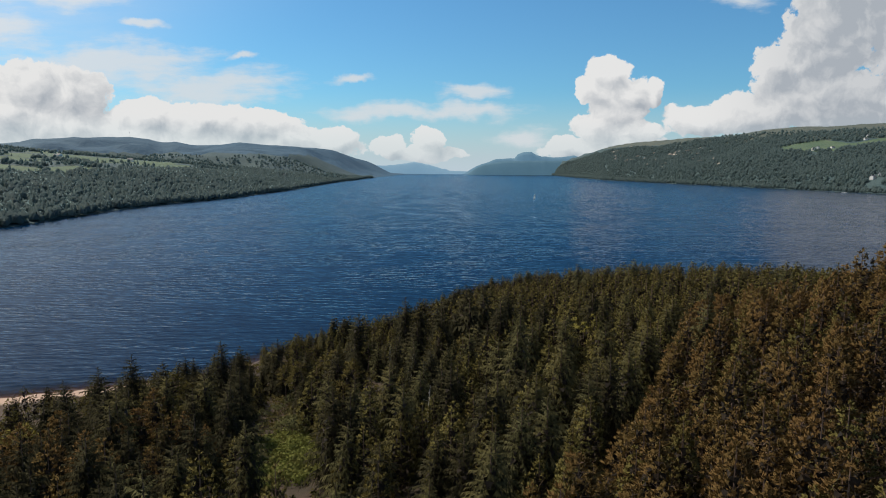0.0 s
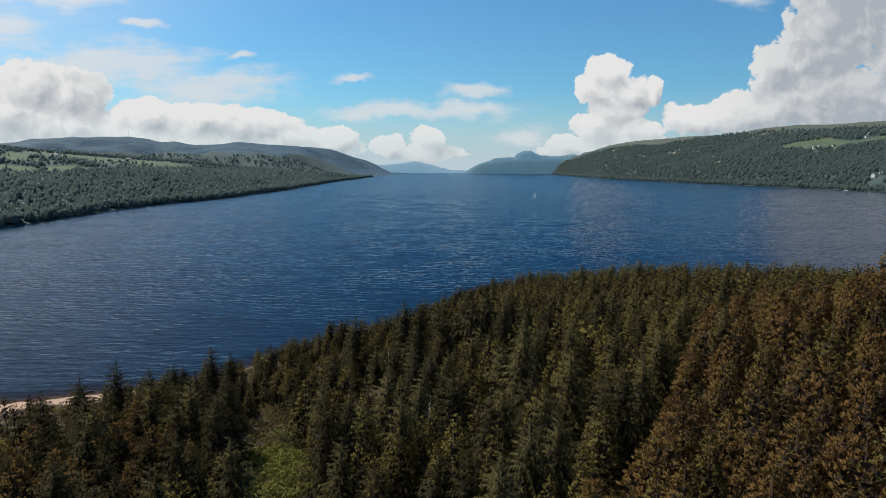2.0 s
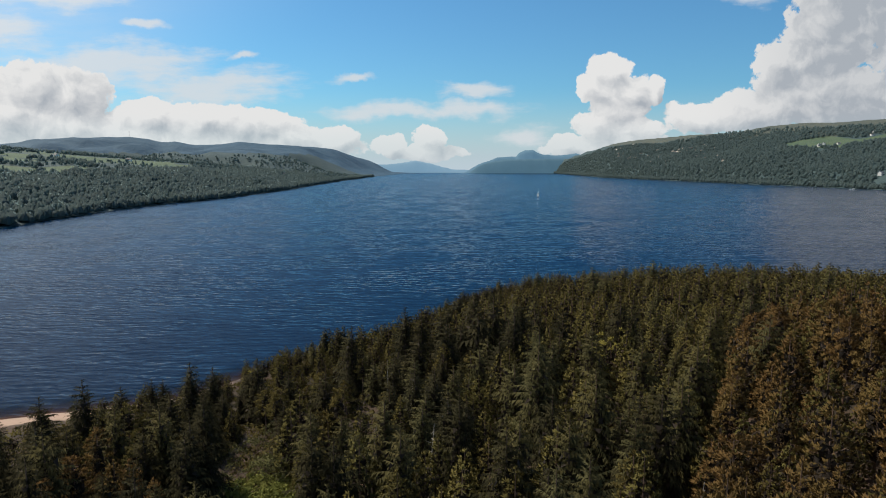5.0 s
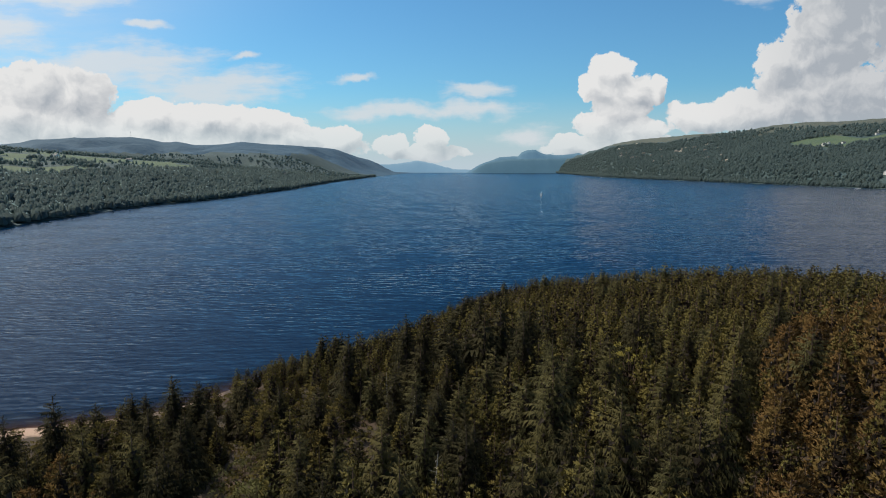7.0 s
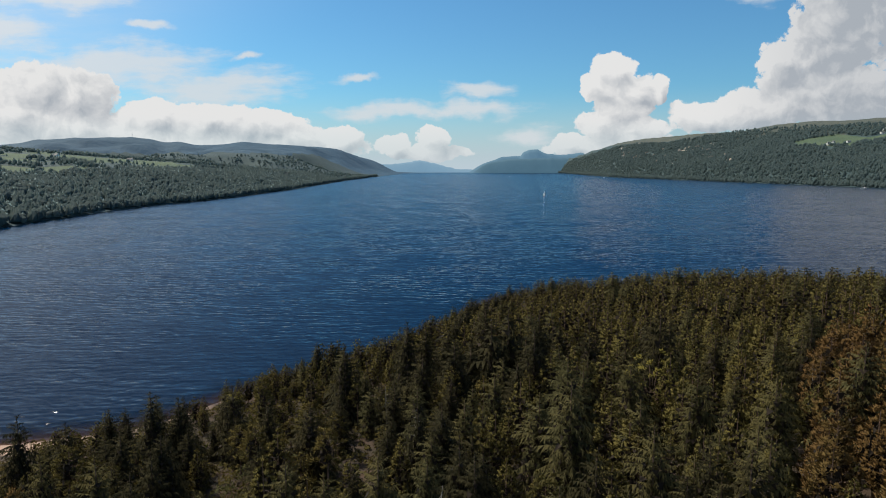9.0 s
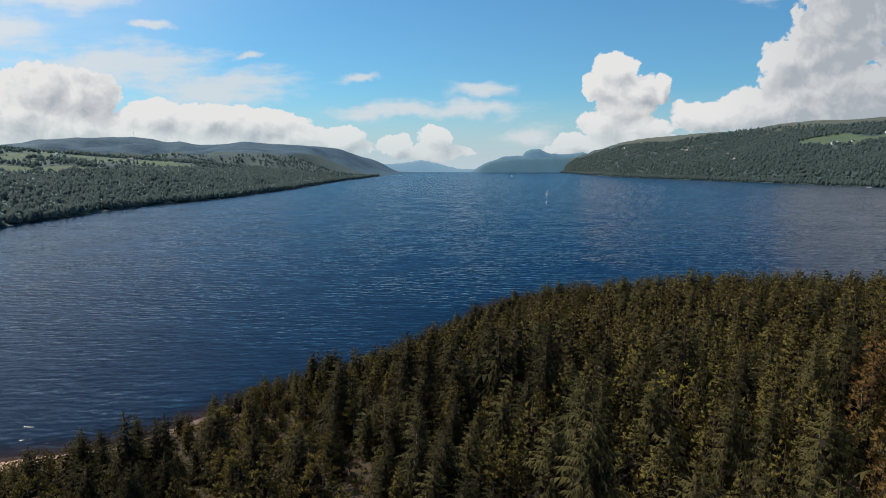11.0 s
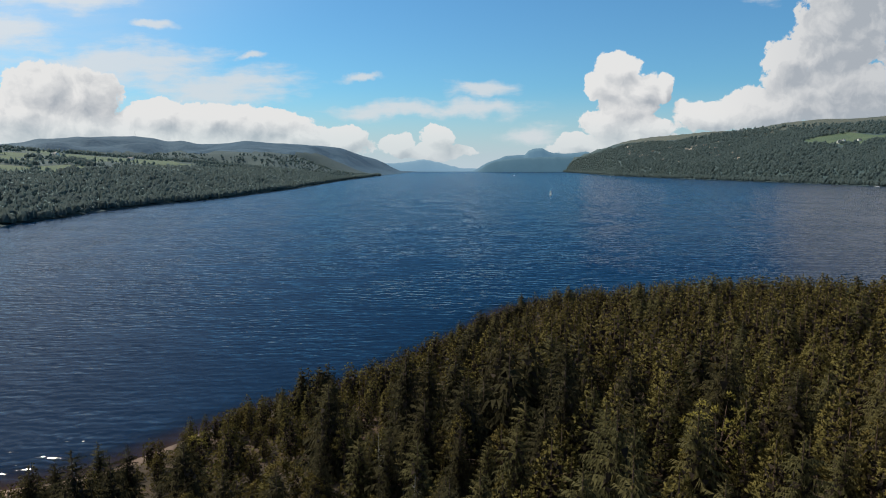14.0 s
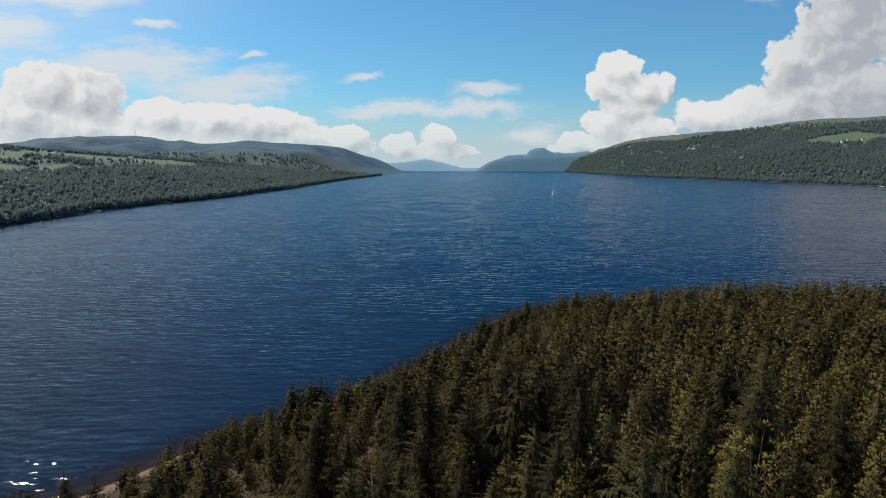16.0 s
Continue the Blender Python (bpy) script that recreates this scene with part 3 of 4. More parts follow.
def clump(crown, rng, at, out, size, blades, long, wide, spread=0.75, rise=0.25, body=None):
    """A brush of needles or a knot of leaves at the end of a twig."""
    d = unit(out * 0.75 + rng.normal(size=(blades, 3)) * spread)
    base = at + d * size * rng.uniform(0.05, 0.6, (blades, 1))
    way = unit(d * 0.7 + out * 0.45 + UP * rise + rng.normal(size=d.shape) * 0.22)
    u = unit(np.cross(way, rng.normal(size=d.shape))) * wide * rng.uniform(0.65, 1.3, (blades, 1))
    tip = base + way * long * rng.uniform(0.6, 1.2, (blades, 1))
    crown.add(np.stack([base - u, base + u, tip], 1), d * 0.38 + (out if body is None else body) * 0.85 + UP * 0.1 + rng.normal(size=d.shape) * 0.14)


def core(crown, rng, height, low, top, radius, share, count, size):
    """The dead twigs and needles inside a crown, hanging from the limbs, near-black to paint in the crown's shade."""
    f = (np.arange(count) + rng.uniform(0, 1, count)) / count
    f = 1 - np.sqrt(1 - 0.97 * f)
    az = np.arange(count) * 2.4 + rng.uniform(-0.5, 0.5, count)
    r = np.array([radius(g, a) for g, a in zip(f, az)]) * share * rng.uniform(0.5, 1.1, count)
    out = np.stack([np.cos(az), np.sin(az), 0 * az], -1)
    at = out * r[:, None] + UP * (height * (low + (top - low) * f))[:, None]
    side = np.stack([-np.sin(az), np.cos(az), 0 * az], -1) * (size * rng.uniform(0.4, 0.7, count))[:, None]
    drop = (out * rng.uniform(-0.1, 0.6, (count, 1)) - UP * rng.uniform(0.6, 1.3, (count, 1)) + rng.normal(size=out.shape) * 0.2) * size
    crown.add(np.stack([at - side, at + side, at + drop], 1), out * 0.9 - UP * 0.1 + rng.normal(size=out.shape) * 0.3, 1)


def plume(seed, height, reach, full, low=0.2, blunt=0.7, upsweep=0.5, long=0.62, bush=1.0):
    """A bushy young conifer: upswept limbs ending in brushes of fine needles, in an egg-shaped crown."""
    rng, crown, wood = np.random.RandomState(seed), Crown(), Heap()
    brushes, blades, wide, stretch = {3: (108, 15, 0.114, 1.0), 1: (50, 9, 0.185, 1.1)}[full]
    lumps = rng.uniform(0, 6.28, 4)

    def radius(f, az=0.0):
        r = reach * (1 - f) ** blunt * min(1.0, 0.55 + 1.9 * f)
        return r * (1 + 0.17 * math.sin(2 * az + lumps[0] + 4 * f) + 0.13 * math.sin(3 * az + lumps[1] - 8 * f) + 0.07 * math.sin(5 * az + lumps[2] + 13 * f))

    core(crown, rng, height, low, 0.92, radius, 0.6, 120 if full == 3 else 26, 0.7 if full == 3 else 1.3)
    shares = np.array([radius((k + 0.5) / 40) + 0.22 for k in range(40)]).cumsum()
    for k in range(brushes):
        f = min((np.searchsorted(shares, shares[-1] * (k + rng.uniform(0, 1)) / brushes) + rng.uniform(0, 1)) / 40, 0.985)
        az = k * 2.4 + rng.uniform(-0.35, 0.35)
        r = radius(f, az) * rng.uniform(0.78, 1.08)
        out = unit(np.array([math.cos(az), math.sin(az), upsweep + 1.1 * f * f]))
        z = height * (low + (0.97 - low) * f)
        at = np.array([math.cos(az) * r, math.sin(az) * r, z]) - out * 0.35 + rng.normal(size=3) * 0.12
        if full == 3 and f < 0.6 and k % 4 == 0:
            cone(wood, (0, 0, z - r * upsweep * 0.8), at, 0.05, 0.015, 3)
        big = bush * (0.40 + 0.30 * r / reach) * rng.uniform(0.75, 1.3)
        body = unit(np.array([math.cos(az) * 0.9, math.sin(az) * 0.9, 0.25 + 0.8 * f]))
        clump(crown, rng, at, out, big * stretch, blades, long * stretch * (1.05 - 0.3 * f), wide, 0.85, 0.25, body)
    clump(crown, rng, np.array([0, 0, height * 0.95]), UP, 0.3, blades, long * stretch, wide, 0.35)
    cone(wood, (0, 0, -0.6), (0, 0, height * 0.97), 0.015 * height, 0.03, 6 if full > 1 else 4)
    return crown.arrays(), wood.arrays()


def bough(crown, rng, foot, az, length, lift, droop, segs, wide, hang):
    """A conifer bough: a bent spine with flat twigs to both sides that hang at their ends, lit from above."""
    t = np.linspace(0, 1, segs + 1)
    out, side = np.array([math.cos(az), math.sin(az), 0.0]), np.array([-math.sin(az), math.cos(az), 0.0])
    spine = foot + length * (t[:, None] * out + (rng.uniform(-0.15, 0.15) * t**2)[:, None] * side)
    spine[:, 2] += length * (lift * t - droop * t**2)
    a, b = np.repeat(spine[:-1], 2, 0), np.repeat(spine[1:], 2, 0)
    s = np.tile([-1.0, 1.0], segs)[:, None]
    w = length * wide * (1.1 - 0.8 * np.repeat(t[:-1], 2))[:, None] * rng.uniform(0.6, 1.3, (2 * segs, 1))
    tip = a + (b - a) * rng.uniform(0.8, 2.6, (2 * segs, 1)) + side * s * w
    tip[:, 2:] -= w * hang * rng.uniform(0.3, 1.6, (2 * segs, 1))
    end = a + (b - a) * rng.uniform(0.75, 1.1, (2 * segs, 1))
    soft = UP * 0.58 + out * 0.5 + side * s * 0.25 + rng.normal(size=tip.shape) * 0.16
    crown.add(np.stack([a, end, tip], 1), soft)


def spruce(seed, height, reach, full, ragged=0.3, lift=0.12, droop=0.45, low=0.08, taper=0.7, tip=0.22, hang=0.5):
    """A pointed conifer with layered boughs; full: how finely they are made."""
    rng, crown, wood = np.random.RandomState(seed), Crown(), Heap()
    whorls, per, segs = {3: (17, 7, 11), 1: (13, 7, 4)}[full]
    side_of = rng.uniform(0, 6.28)

    def radius(f, az=0.0):
        return reach * (1 - f) ** taper * (1 + 0.14 * math.sin(az + side_of) + 0.1 * math.sin(2 * az + 9 * f)) + tip

    core(crown, rng, height, low, 0.93, radius, 0.5, 130 if full == 3 else 26, 0.8 if full == 3 else 1.4)
    for w in range(whorls):
        f = w / (whorls - 0.6)
        z = height * (low + (0.975 - low) * f**0.92)
        for k in range(per if f < 0.8 else per - 2):
            az = 2 * np.pi * (k + rng.uniform(-0.4, 0.4)) / per + w * 2.4
            l = radius(f, az) * rng.uniform(1 - ragged, 1 + 0.45 * ragged)
            bough(crown, rng, np.array([0, 0, z + rng.uniform(-0.3, 0.3)]), az, l, lift + 0.5 * f, droop * (1 - 0.6 * f), segs if f < 0.75 else max(2, segs - 3), {3: 0.21, 1: 0.33}[full], hang)
    for k in range(3 if full == 3 else 1):
        clump(crown, rng, np.array([0, 0, height * (0.965 - 0.03 * k)]), UP, 0.16, 9, 0.42, 0.05 if full == 3 else 0.1, 0.3)
    cone(wood, (0, 0, -0.6), (0, 0, height * 0.98), 0.017 * height, 0.03, 6 if full > 1 else 4)
    return crown.arrays(), wood.arrays()


def pine(seed, height, reach, full, low=0.36):
    """A Scots pine: a bare stem, rising limbs and cushions of needles."""
    rng, crown, wood = np.random.RandomState(seed), Crown(), Heap()
    lean = rng.uniform(-0.5, 0.5, 2)
    limbs, cushions, blades = {3: (26, 3, 20), 1: (13, 2, 9)}[full]
    stem_top = np.array([lean[0], lean[1], height * 0.93])
    cone(wood, (0, 0, -0.6), stem_top, 0.016 * height, 0.05, 6 if full > 1 else 4, 0.15)
    core(crown, rng, height, low + 0.12, 0.88, lambda f, a=0: reach * (1 - 0.75 * f) * (0.5 + 1.2 * f * (1 - f)), 0.55, 70 if full == 3 else 16, 0.7)
    for k in range(limbs):
        f = (k + rng.uniform(0, 0.7)) / limbs
        z = height * (low + (0.93 - low) * f)
        az = k * 2.4 + rng.uniform(-0.5, 0.5)
        l = reach * (0.22 + 0.95 * (1 - f) ** 0.7 * min(1, 0.55 + 2 * f)) * rng.uniform(0.6, 1.1)
        foot = np.array([lean[0] * z / height, lean[1] * z / height, z])
        tip = foot + np.array([math.cos(az) * l, math.sin(az) * l, l * rng.uniform(0.15, 0.55)])
        if full > 1:
            cone(wood, foot, tip, 0.05, 0.015, 3, 0.1)
        for c in range(cushions):
            at = foot + (tip - foot) * (0.5 + 0.5 * (c + 0.6) / cushions) + rng.normal(size=3) * 0.2
            out = unit(np.array([math.cos(az), math.sin(az), 0.75]))
            clump(crown, rng, at, out, reach * rng.uniform(0.2, 0.3), blades, 0.46 if full == 3 else 0.75, 0.09 if full == 3 else 0.25, 0.9)
    clump(crown, rng, stem_top, UP, 0.5, 2 * blades, 0.5, 0.07 if full == 3 else 0.18, 0.8)
    return crown.arrays(), wood.arrays()


def broadleaf(seed, height, reach, full):
    """A round-headed broadleaf tree with forked limbs."""
    rng, crown, wood = np.random.RandomState(seed), Crown(), Heap()
    cone(wood, (0, 0, -0.6), (0.2, 0.1, height * 0.5), 0.022 * height, 0.012 * height, 7)
    limbs = 64 if full == 3 else 22
    lumps = rng.uniform(0, 6.28, 3)
    core(crown, rng, height, 0.2, 0.86, lambda f, a=0: reach * math.sqrt(max(0.05, 1 - (1.7 * f - 0.85) ** 2)), 0.66, 130 if full == 3 else 26, 0.8 if full == 3 else 1.3)
    for k in range(limbs):
        az, f = k * 2.4, (k + rng.uniform(0, 1)) / limbs
        g = 2 * f - 1
        d = np.array([math.cos(az) * math.sqrt(1 - g * g * 0.9), math.sin(az) * math.sqrt(1 - g * g * 0.9), g])
        swell = 0.84 + 0.14 * math.sin(2 * az + lumps[0] + 3 * g) + 0.1 * math.sin(3 * az + lumps[1] - 4 * g)
        tip = np.array([0, 0, height * 0.55]) + d * np.array([reach, reach, height * 0.43]) * swell * rng.uniform(0.85, 1.0)
        if full > 1 and k % 3 == 0:
            cone(wood, (0.2, 0.1, height * rng.uniform(0.2, 0.45)), tip, 0.09, 0.02, 3)
        clump(crown, rng, tip, unit(d + UP * 0.3), reach * rng.uniform(0.2, 0.3), 26 if full == 3 else 8, 0.34 if full == 3 else 0.6, 0.15 if full == 3 else 0.34, 0.85)
    return crown.arrays(), wood.arrays()


def bush(seed, height, reach, knots=14, blades=18, size=0.3):
    rng, crown, wood = np.random.RandomState(seed), Crown(), Heap()
    for k in range(knots):
        az, r = k * 2.4, reach * math.sqrt((k + 0.5) / knots) * rng.uniform(0.7, 1.0)
        at = np.array([math.cos(az) * r, math.sin(az) * r, height * (0.85 - 0.55 * (r / reach) ** 2) * rng.uniform(0.75, 1.05)])
        cone(wood, (0, 0, -0.2), at, 0.04, 0.01, 3)
        clump(crown, rng, at, unit(np.array([math.cos(az) * r / reach, math.sin(az) * r / reach, 0.9])), reach * rng.uniform(0.28, 0.42), blades, size, size * 0.36, 0.8)
    return crown.arrays(), wood.arrays()


def bare_bush(seed, height, reach):
    rng, wood, twigs = np.random.RandomState(seed), Heap(), Heap()
    for k in range(9):
        az = k * 2.4
        tip = np.array([math.cos(az) * reach * rng.uniform(0.3, 1), math.sin(az) * reach * rng.uniform(0.3, 1), height * rng.uniform(0.7, 1)])
        cone(wood, (0, 0, -0.2), tip * (0.6, 0.6, 0.7), 0.06, 0.03, 3)
        for c in range(6):
            cone(twigs, tip * (0.6, 0.6, 0.7) * rng.uniform(0.6, 1.0), tip + rng.normal(size=3) * 0.5, 0.03, 0.008, 3)
    return twigs.arrays(), wood.arrays()


def crown_mesh(name, tris, soft, slots, materials):
    me = mesh_of(name, tris.reshape(-1, 3), np.arange(3 * len(tris)).reshape(-1, 3), materials, slots)
    me.normals_split_custom_set(np.repeat(soft, 3, 0).tolist())
    return me


def thing_of(name, arrays, leaf, bark, label, category, group):
    """A tree as a thing: an empty at its foot with a crown and a trunk under it."""
    root = new(name)
    crown = mesh_of(name + "_crown", *arrays[0], [leaf]) if leaf is BARE else crown_mesh(name + "_crown", *arrays[0], [leaf, INNER_SHADE])
    new("crown", crown).parent = root
    new("trunk", mesh_of(name + "_trunk", *arrays[1], [bark])).parent = root
    return tagged(root, label, category, group)


KINDS = {
    "spruce": (lambda s, full: spruce(s, 17.5, 4.2, full, 0.42, 0.10, 0.52, 0.08, 0.66, 0.30, 1.7), SPRUCE, "dark green spruce with drooping branches in the lakeside forest", "spruce"),
    "old_spruce": (lambda s, full: spruce(s, 18.0, 5.0, full, 0.40, 0.12, 0.50, 0.05, 0.74, 0.35, 1.7), DARK_SPRUCE, "tall old spruce with broad blackish-green drooping boughs", "spruce"),
    "brown_pine": (lambda s, full: plume(s, 14.0, 3.0, full, 0.24, 0.47, 0.7, 0.46), PINE, "young pine with upswept branches and rusty brown needles", "pine"),
    "larch": (lambda s, full: plume(s, 14.5, 3.1, full, 0.14, 0.52, 0.55, 0.46), LARCH, "slender olive-green larch standing in the dense plantation", "larch"),
    "pine": (lambda s, full: pine(s, 14.5, 2.7, full), PINE, "Scots pine with brownish needles and a bare reddish stem", "pine"),
    "tall_pine": (lambda s, full: pine(s, 15.0, 3.2, full, 0.46), GREEN_PINE, "tall olive-green pine with a long bare stem by the shore", "pine"),
    "green_pine": (lambda s, full: plume(s, 14.0, 3.1, full, 0.16, 0.48, 0.55, 0.46), GREEN_PINE, "olive-green bushy pine among darker spruces", "pine"),
    "broadleaf": (lambda s, full: broadleaf(s, 12.5, 4.2, full), LEAVES, "yellow-green broadleaf tree with a rounded crown between conifers", "tree"),
    "alder": (lambda s, full: broadleaf(s, 11.0, 2.7, full), BIRCH, "olive-green alder with a loose bushy crown near the shore", "tree"),
    "shrub": (lambda s, full: bush(s, 3.2, 2.2), SCRUB, "grey-green leafy shrub on the forest floor", "shrub"),
}


def clearing(x, y):
    """The gap by the shore, with bracken at its near end and bare litter at its far end."""
    along, across = 0.94 * (y - 118) - 0.34 * (x + 31), 0.94 * (x + 31) + 0.34 * (y - 118)
    return (across / 6.0) ** 2 + (along / 17) ** 2 < 1 or ((x + 27) / 7) ** 2 + ((y - 106) / 10) ** 2 < 1 or ((x + 21) / 6.5) ** 2 + ((y - 84) / 17) ** 2 < 1


def in_brown(x, y):
    return x > 24 + 0.68 * (y - 86) + 5 * ripple(x, y, 18)


def open_wood(x, y):
    """Where the older trees stand wider apart."""
    return not in_brown(x, y) and y < 196 and x > -42 and inland(x, y) > 26


def kind_at(x, y, s, roll):
    brown = in_brown(x, y) or (x < -36 and y < 112)
    if ((x - 2) / 16) ** 2 + ((y - 177) / 15) ** 2 < 1:
        return "old_spruce" if roll < 0.62 else "spruce" if roll < 0.76 else "green_pine" if roll < 0.88 else "larch"
    # more blackish spruces here, their dark needles standing in for backlit shade
    if -66 < x < -18 and 122 < y < 172 and s > 12:
        return "tall_pine" if roll < 0.28 else "old_spruce" if roll < 0.74 else "green_pine" if roll < 0.94 else "alder"
    if x < 26 and s < 24 or x < -70:
        return "alder" if roll < 0.28 else "old_spruce" if roll < 0.36 else "larch" if roll < 0.64 else "green_pine" if roll < 0.9 else "broadleaf" if roll < 0.93 else "spruce"
    if y - 0.35 * x > 178 or (x > 60 and y > 165):
        return "larch" if roll < 0.62 else "green_pine" if roll < 0.88 else "alder" if roll < 0.93 else "spruce"
    if x < -36 and y < 112:
        return "old_spruce" if roll < 0.46 else "brown_pine" if roll < 0.74 else "pine" if roll < 0.88 else "spruce"
    if brown:
        return "brown_pine" if roll < 0.66 else "pine" if roll < 0.78 else "larch" if roll < 0.86 else "green_pine" if roll < 0.96 else "spruce"
    if x < 0 and y > 128 or x < -32:
        return "old_spruce" if roll < 0.50 else "spruce" if roll < 0.66 else "larch" if roll < 0.72 else "green_pine" if roll < 0.8 else "alder"
    if x > 6 and y > 118:
        return "old_spruce" if roll < 0.08 else "spruce" if roll < 0.30 else "green_pine" if roll < 0.56 else "larch" if roll < 0.95 else "alder"
    return "old_spruce" if roll < 0.22 else "spruce" if roll < 0.58 else "green_pine" if roll < 0.70 else "larch" if roll < 0.92 else "alder"


# single trees that stand out: kind, x, y, height of the tip above the water
MARKED = [("old_spruce", -21.2, 166, 21.5), ("old_spruce", -9.0, 175.5, 24.0), ("old_spruce", -5.0, 178, 23.0), ("old_spruce", 8.6, 182, 26.4), ("old_spruce", -50.8, 143.4, 19.8), ("old_spruce", -47.0, 145.5, 18.0),
          ("old_spruce", -67.3, 134, 19.4), ("old_spruce", -70.7, 126.5, 18.8), ("old_spruce", -73, 118, 18.8), ("old_spruce", -62, 137.5, 16.8), ("old_spruce", -39.6, 151.6, 18.0), ("green_pine", -38.4, 166.4, 15.4),
          ("green_pine", -30.4, 175.2, 14.5), ("old_spruce", -52.6, 160.5, 12.6), ("old_spruce", -37, 92, 22.8), ("spruce", 45.5, 167, 27.5), ("old_spruce", 21, 182, 25), ("old_spruce", 16.5, 158, 27.2), ("spruce", 19, 137.5, 28.8),
          ("spruce", 22.2, 105.5, 30.4), ("spruce", 33, 102, 31.0), ("old_spruce", 39.4, 155, 31.2), ("broadleaf", 36.5, 149.5, 24.6), ("old_spruce", 76, 170.5, 30.2), ("spruce", 16.6, 122.5, 29.5)]
rng = np.random.RandomState(11)
spots = []
for kind, x, y, top in MARKED:
    spots.append((kind, x, y, top, True))
taken = np.array([(m[1], m[2]) for m in MARKED])
STEP = 5.1
for j, gy in enumerate(np.arange(16, 330, STEP * 0.87)):
    for gx in np.arange(-190, 260, STEP):
        x, y = gx + (j % 2) * STEP / 2 + rng.uniform(-2.2, 2.2), gy + rng.uniform(-2.2, 2.2)
        roll, tall = rng.uniform(), rng.uniform()
        if abs(x) > 0.78 * (y + 40) + 12 or np.hypot(*(taken - (x, y)).T).min() < 3.2:
            continue
        if (y > 170 and x > -20 or in_brown(x, y)) and (roll * 977) % 1 < (0.10 if in_brown(x, y) else 0.22) or open_wood(x, y) and (roll * 977) % 1 < 0.36:
            continue
        spots.append((roll, x, y, tall, False))
behind = np.random.RandomState(12)
for gy in np.arange(-8, 16, 5.0):
    for gx in np.arange(-60, 66, 5.4):
        spots.append((behind.uniform(), gx + behind.uniform(-2, 2), gy + behind.uniform(-2, 2), behind.uniform(), False))
for a, b in zip(SHORE[9:17], SHORE[10:18]):
    for f in np.arange(0, 1, 1.9 / np.hypot(*(b - a))):
        x, y = a + (b - a) * f + np.array([(b - a)[1], (a - b)[0]]) / np.hypot(*(b - a)) * rng.uniform(3.5, 11)
        spots.append((rng.uniform(), x, y, rng.uniform(), False))
sx, sy = np.array([s[1] for s in spots]), np.array([s[2] for s in spots])
ss, sz = inland(sx, sy), ground_z(sx, sy)
placed = []
for (kind, x, y, tall, marked), s, z in zip(spots, ss, sz):
    if marked:
        placed.append((kind, x, y, z, tall - z, True))
        continue
    if s < (3.2 if x > -82 else 6) + 0.8 * ripple(x, y, 11) or clearing(x, y):
        continue
    if 8 < x < 58 and y > 280 and s < 7:
        continue
    if x < -46 and s < 6.5 and y > 140 or x < -80 and s < 16:
        continue
    if ripple(x, y, 9) < -0.86 and y < 150 and -30 < x < 12:
        continue
    k = kind_at(x, y, s, kind)
    usual = {"old_spruce": 15.5, "brown_pine": 14.2, "spruce": 15.2, "larch": 13.5, "pine": 14.6, "green_pine": 13.2, "tall_pine": 15.0, "broadleaf": 9.5, "alder": 10.5}[k]
    edge = 0.66 + 0.34 * min(1.0, s / 42)
    if y > 205:
        edge *= 0.98 if x > 35 else 0.93
    elif x < 20 and s < 55:
        edge *= 0.88
    if y > 242 and x < 75:
        edge *= 0.86
    if x < 12 and y > 95 and np.hypot(*(taken - (x, y)).T).min() < 10:
        edge *= 0.78
    if x < 10 and 112 < y < 200:
        edge *= 0.9
    if x < -74:
        edge *= 0.72
    if k == "old_spruce" and ((x - 4) / 19) ** 2 + ((y - 177) / 17) ** 2 < 1:
        edge *= 1.25
    placed.append((k, x, y, z, usual * edge * (0.78 + 0.34 * tall if y > 205 else 0.70 + 0.46 * tall), False))

NEAR, BASE = {}, {"old_spruce": 18.0, "brown_pine": 14.0, "spruce": 17.5, "larch": 14.5, "pine": 14.5, "green_pine": 14.0, "tall_pine": 15.0, "broadleaf": 12.5, "alder": 11.0, "shrub": 3.2}
for k, (make, leaf, label, category) in KINDS.items():
    NEAR[k] = [thing_of(k + "_tree" if k != "shrub" else "shrub", make(40 + 7 * v, 3), leaf, BARK, label, category, "trees of the lakeside forest" if k != "shrub" else "shrubs of the clearing") for v in range(3)]
used = {k: [False] * 3 for k in KINDS}


def plant(kind, x, y, z, height, turn, wide):
    """Stands one tree of the kind; the first of each build are the originals themselves."""
    v = rng.randint(3)
    f = height / BASE[kind]
    m = Matrix.Translation((x, y, z - 0.15)) @ Matrix.Rotation(turn, 4, "Z") @ Matrix.Diagonal((f * wide, f * wide, f, 1))
    if used[kind][v]:
        return copy_thing(NEAR[kind][v], m)
    used[kind][v] = True
    return placed_first.append((NEAR[kind][v], m))


placed_first, rest_of = [], []
LIMIT = {"old_spruce": 130, "brown_pine": 140, "spruce": 120, "larch": 170, "pine": 50, "green_pine": 120, "tall_pine": 40, "broadleaf": 14, "alder": 60}
standing = {k: 0 for k in KINDS}
# the stretches of wood along the flight line first, then those further off


def remoteness(tree):
    _, x, y, _, _, marked = tree
    if marked:
        return 0.0
    near = max(abs(x) / 0.72, y - 76, 38)
    return near if y > near - 9 else 900 + near


placed.sort(key=remoteness)
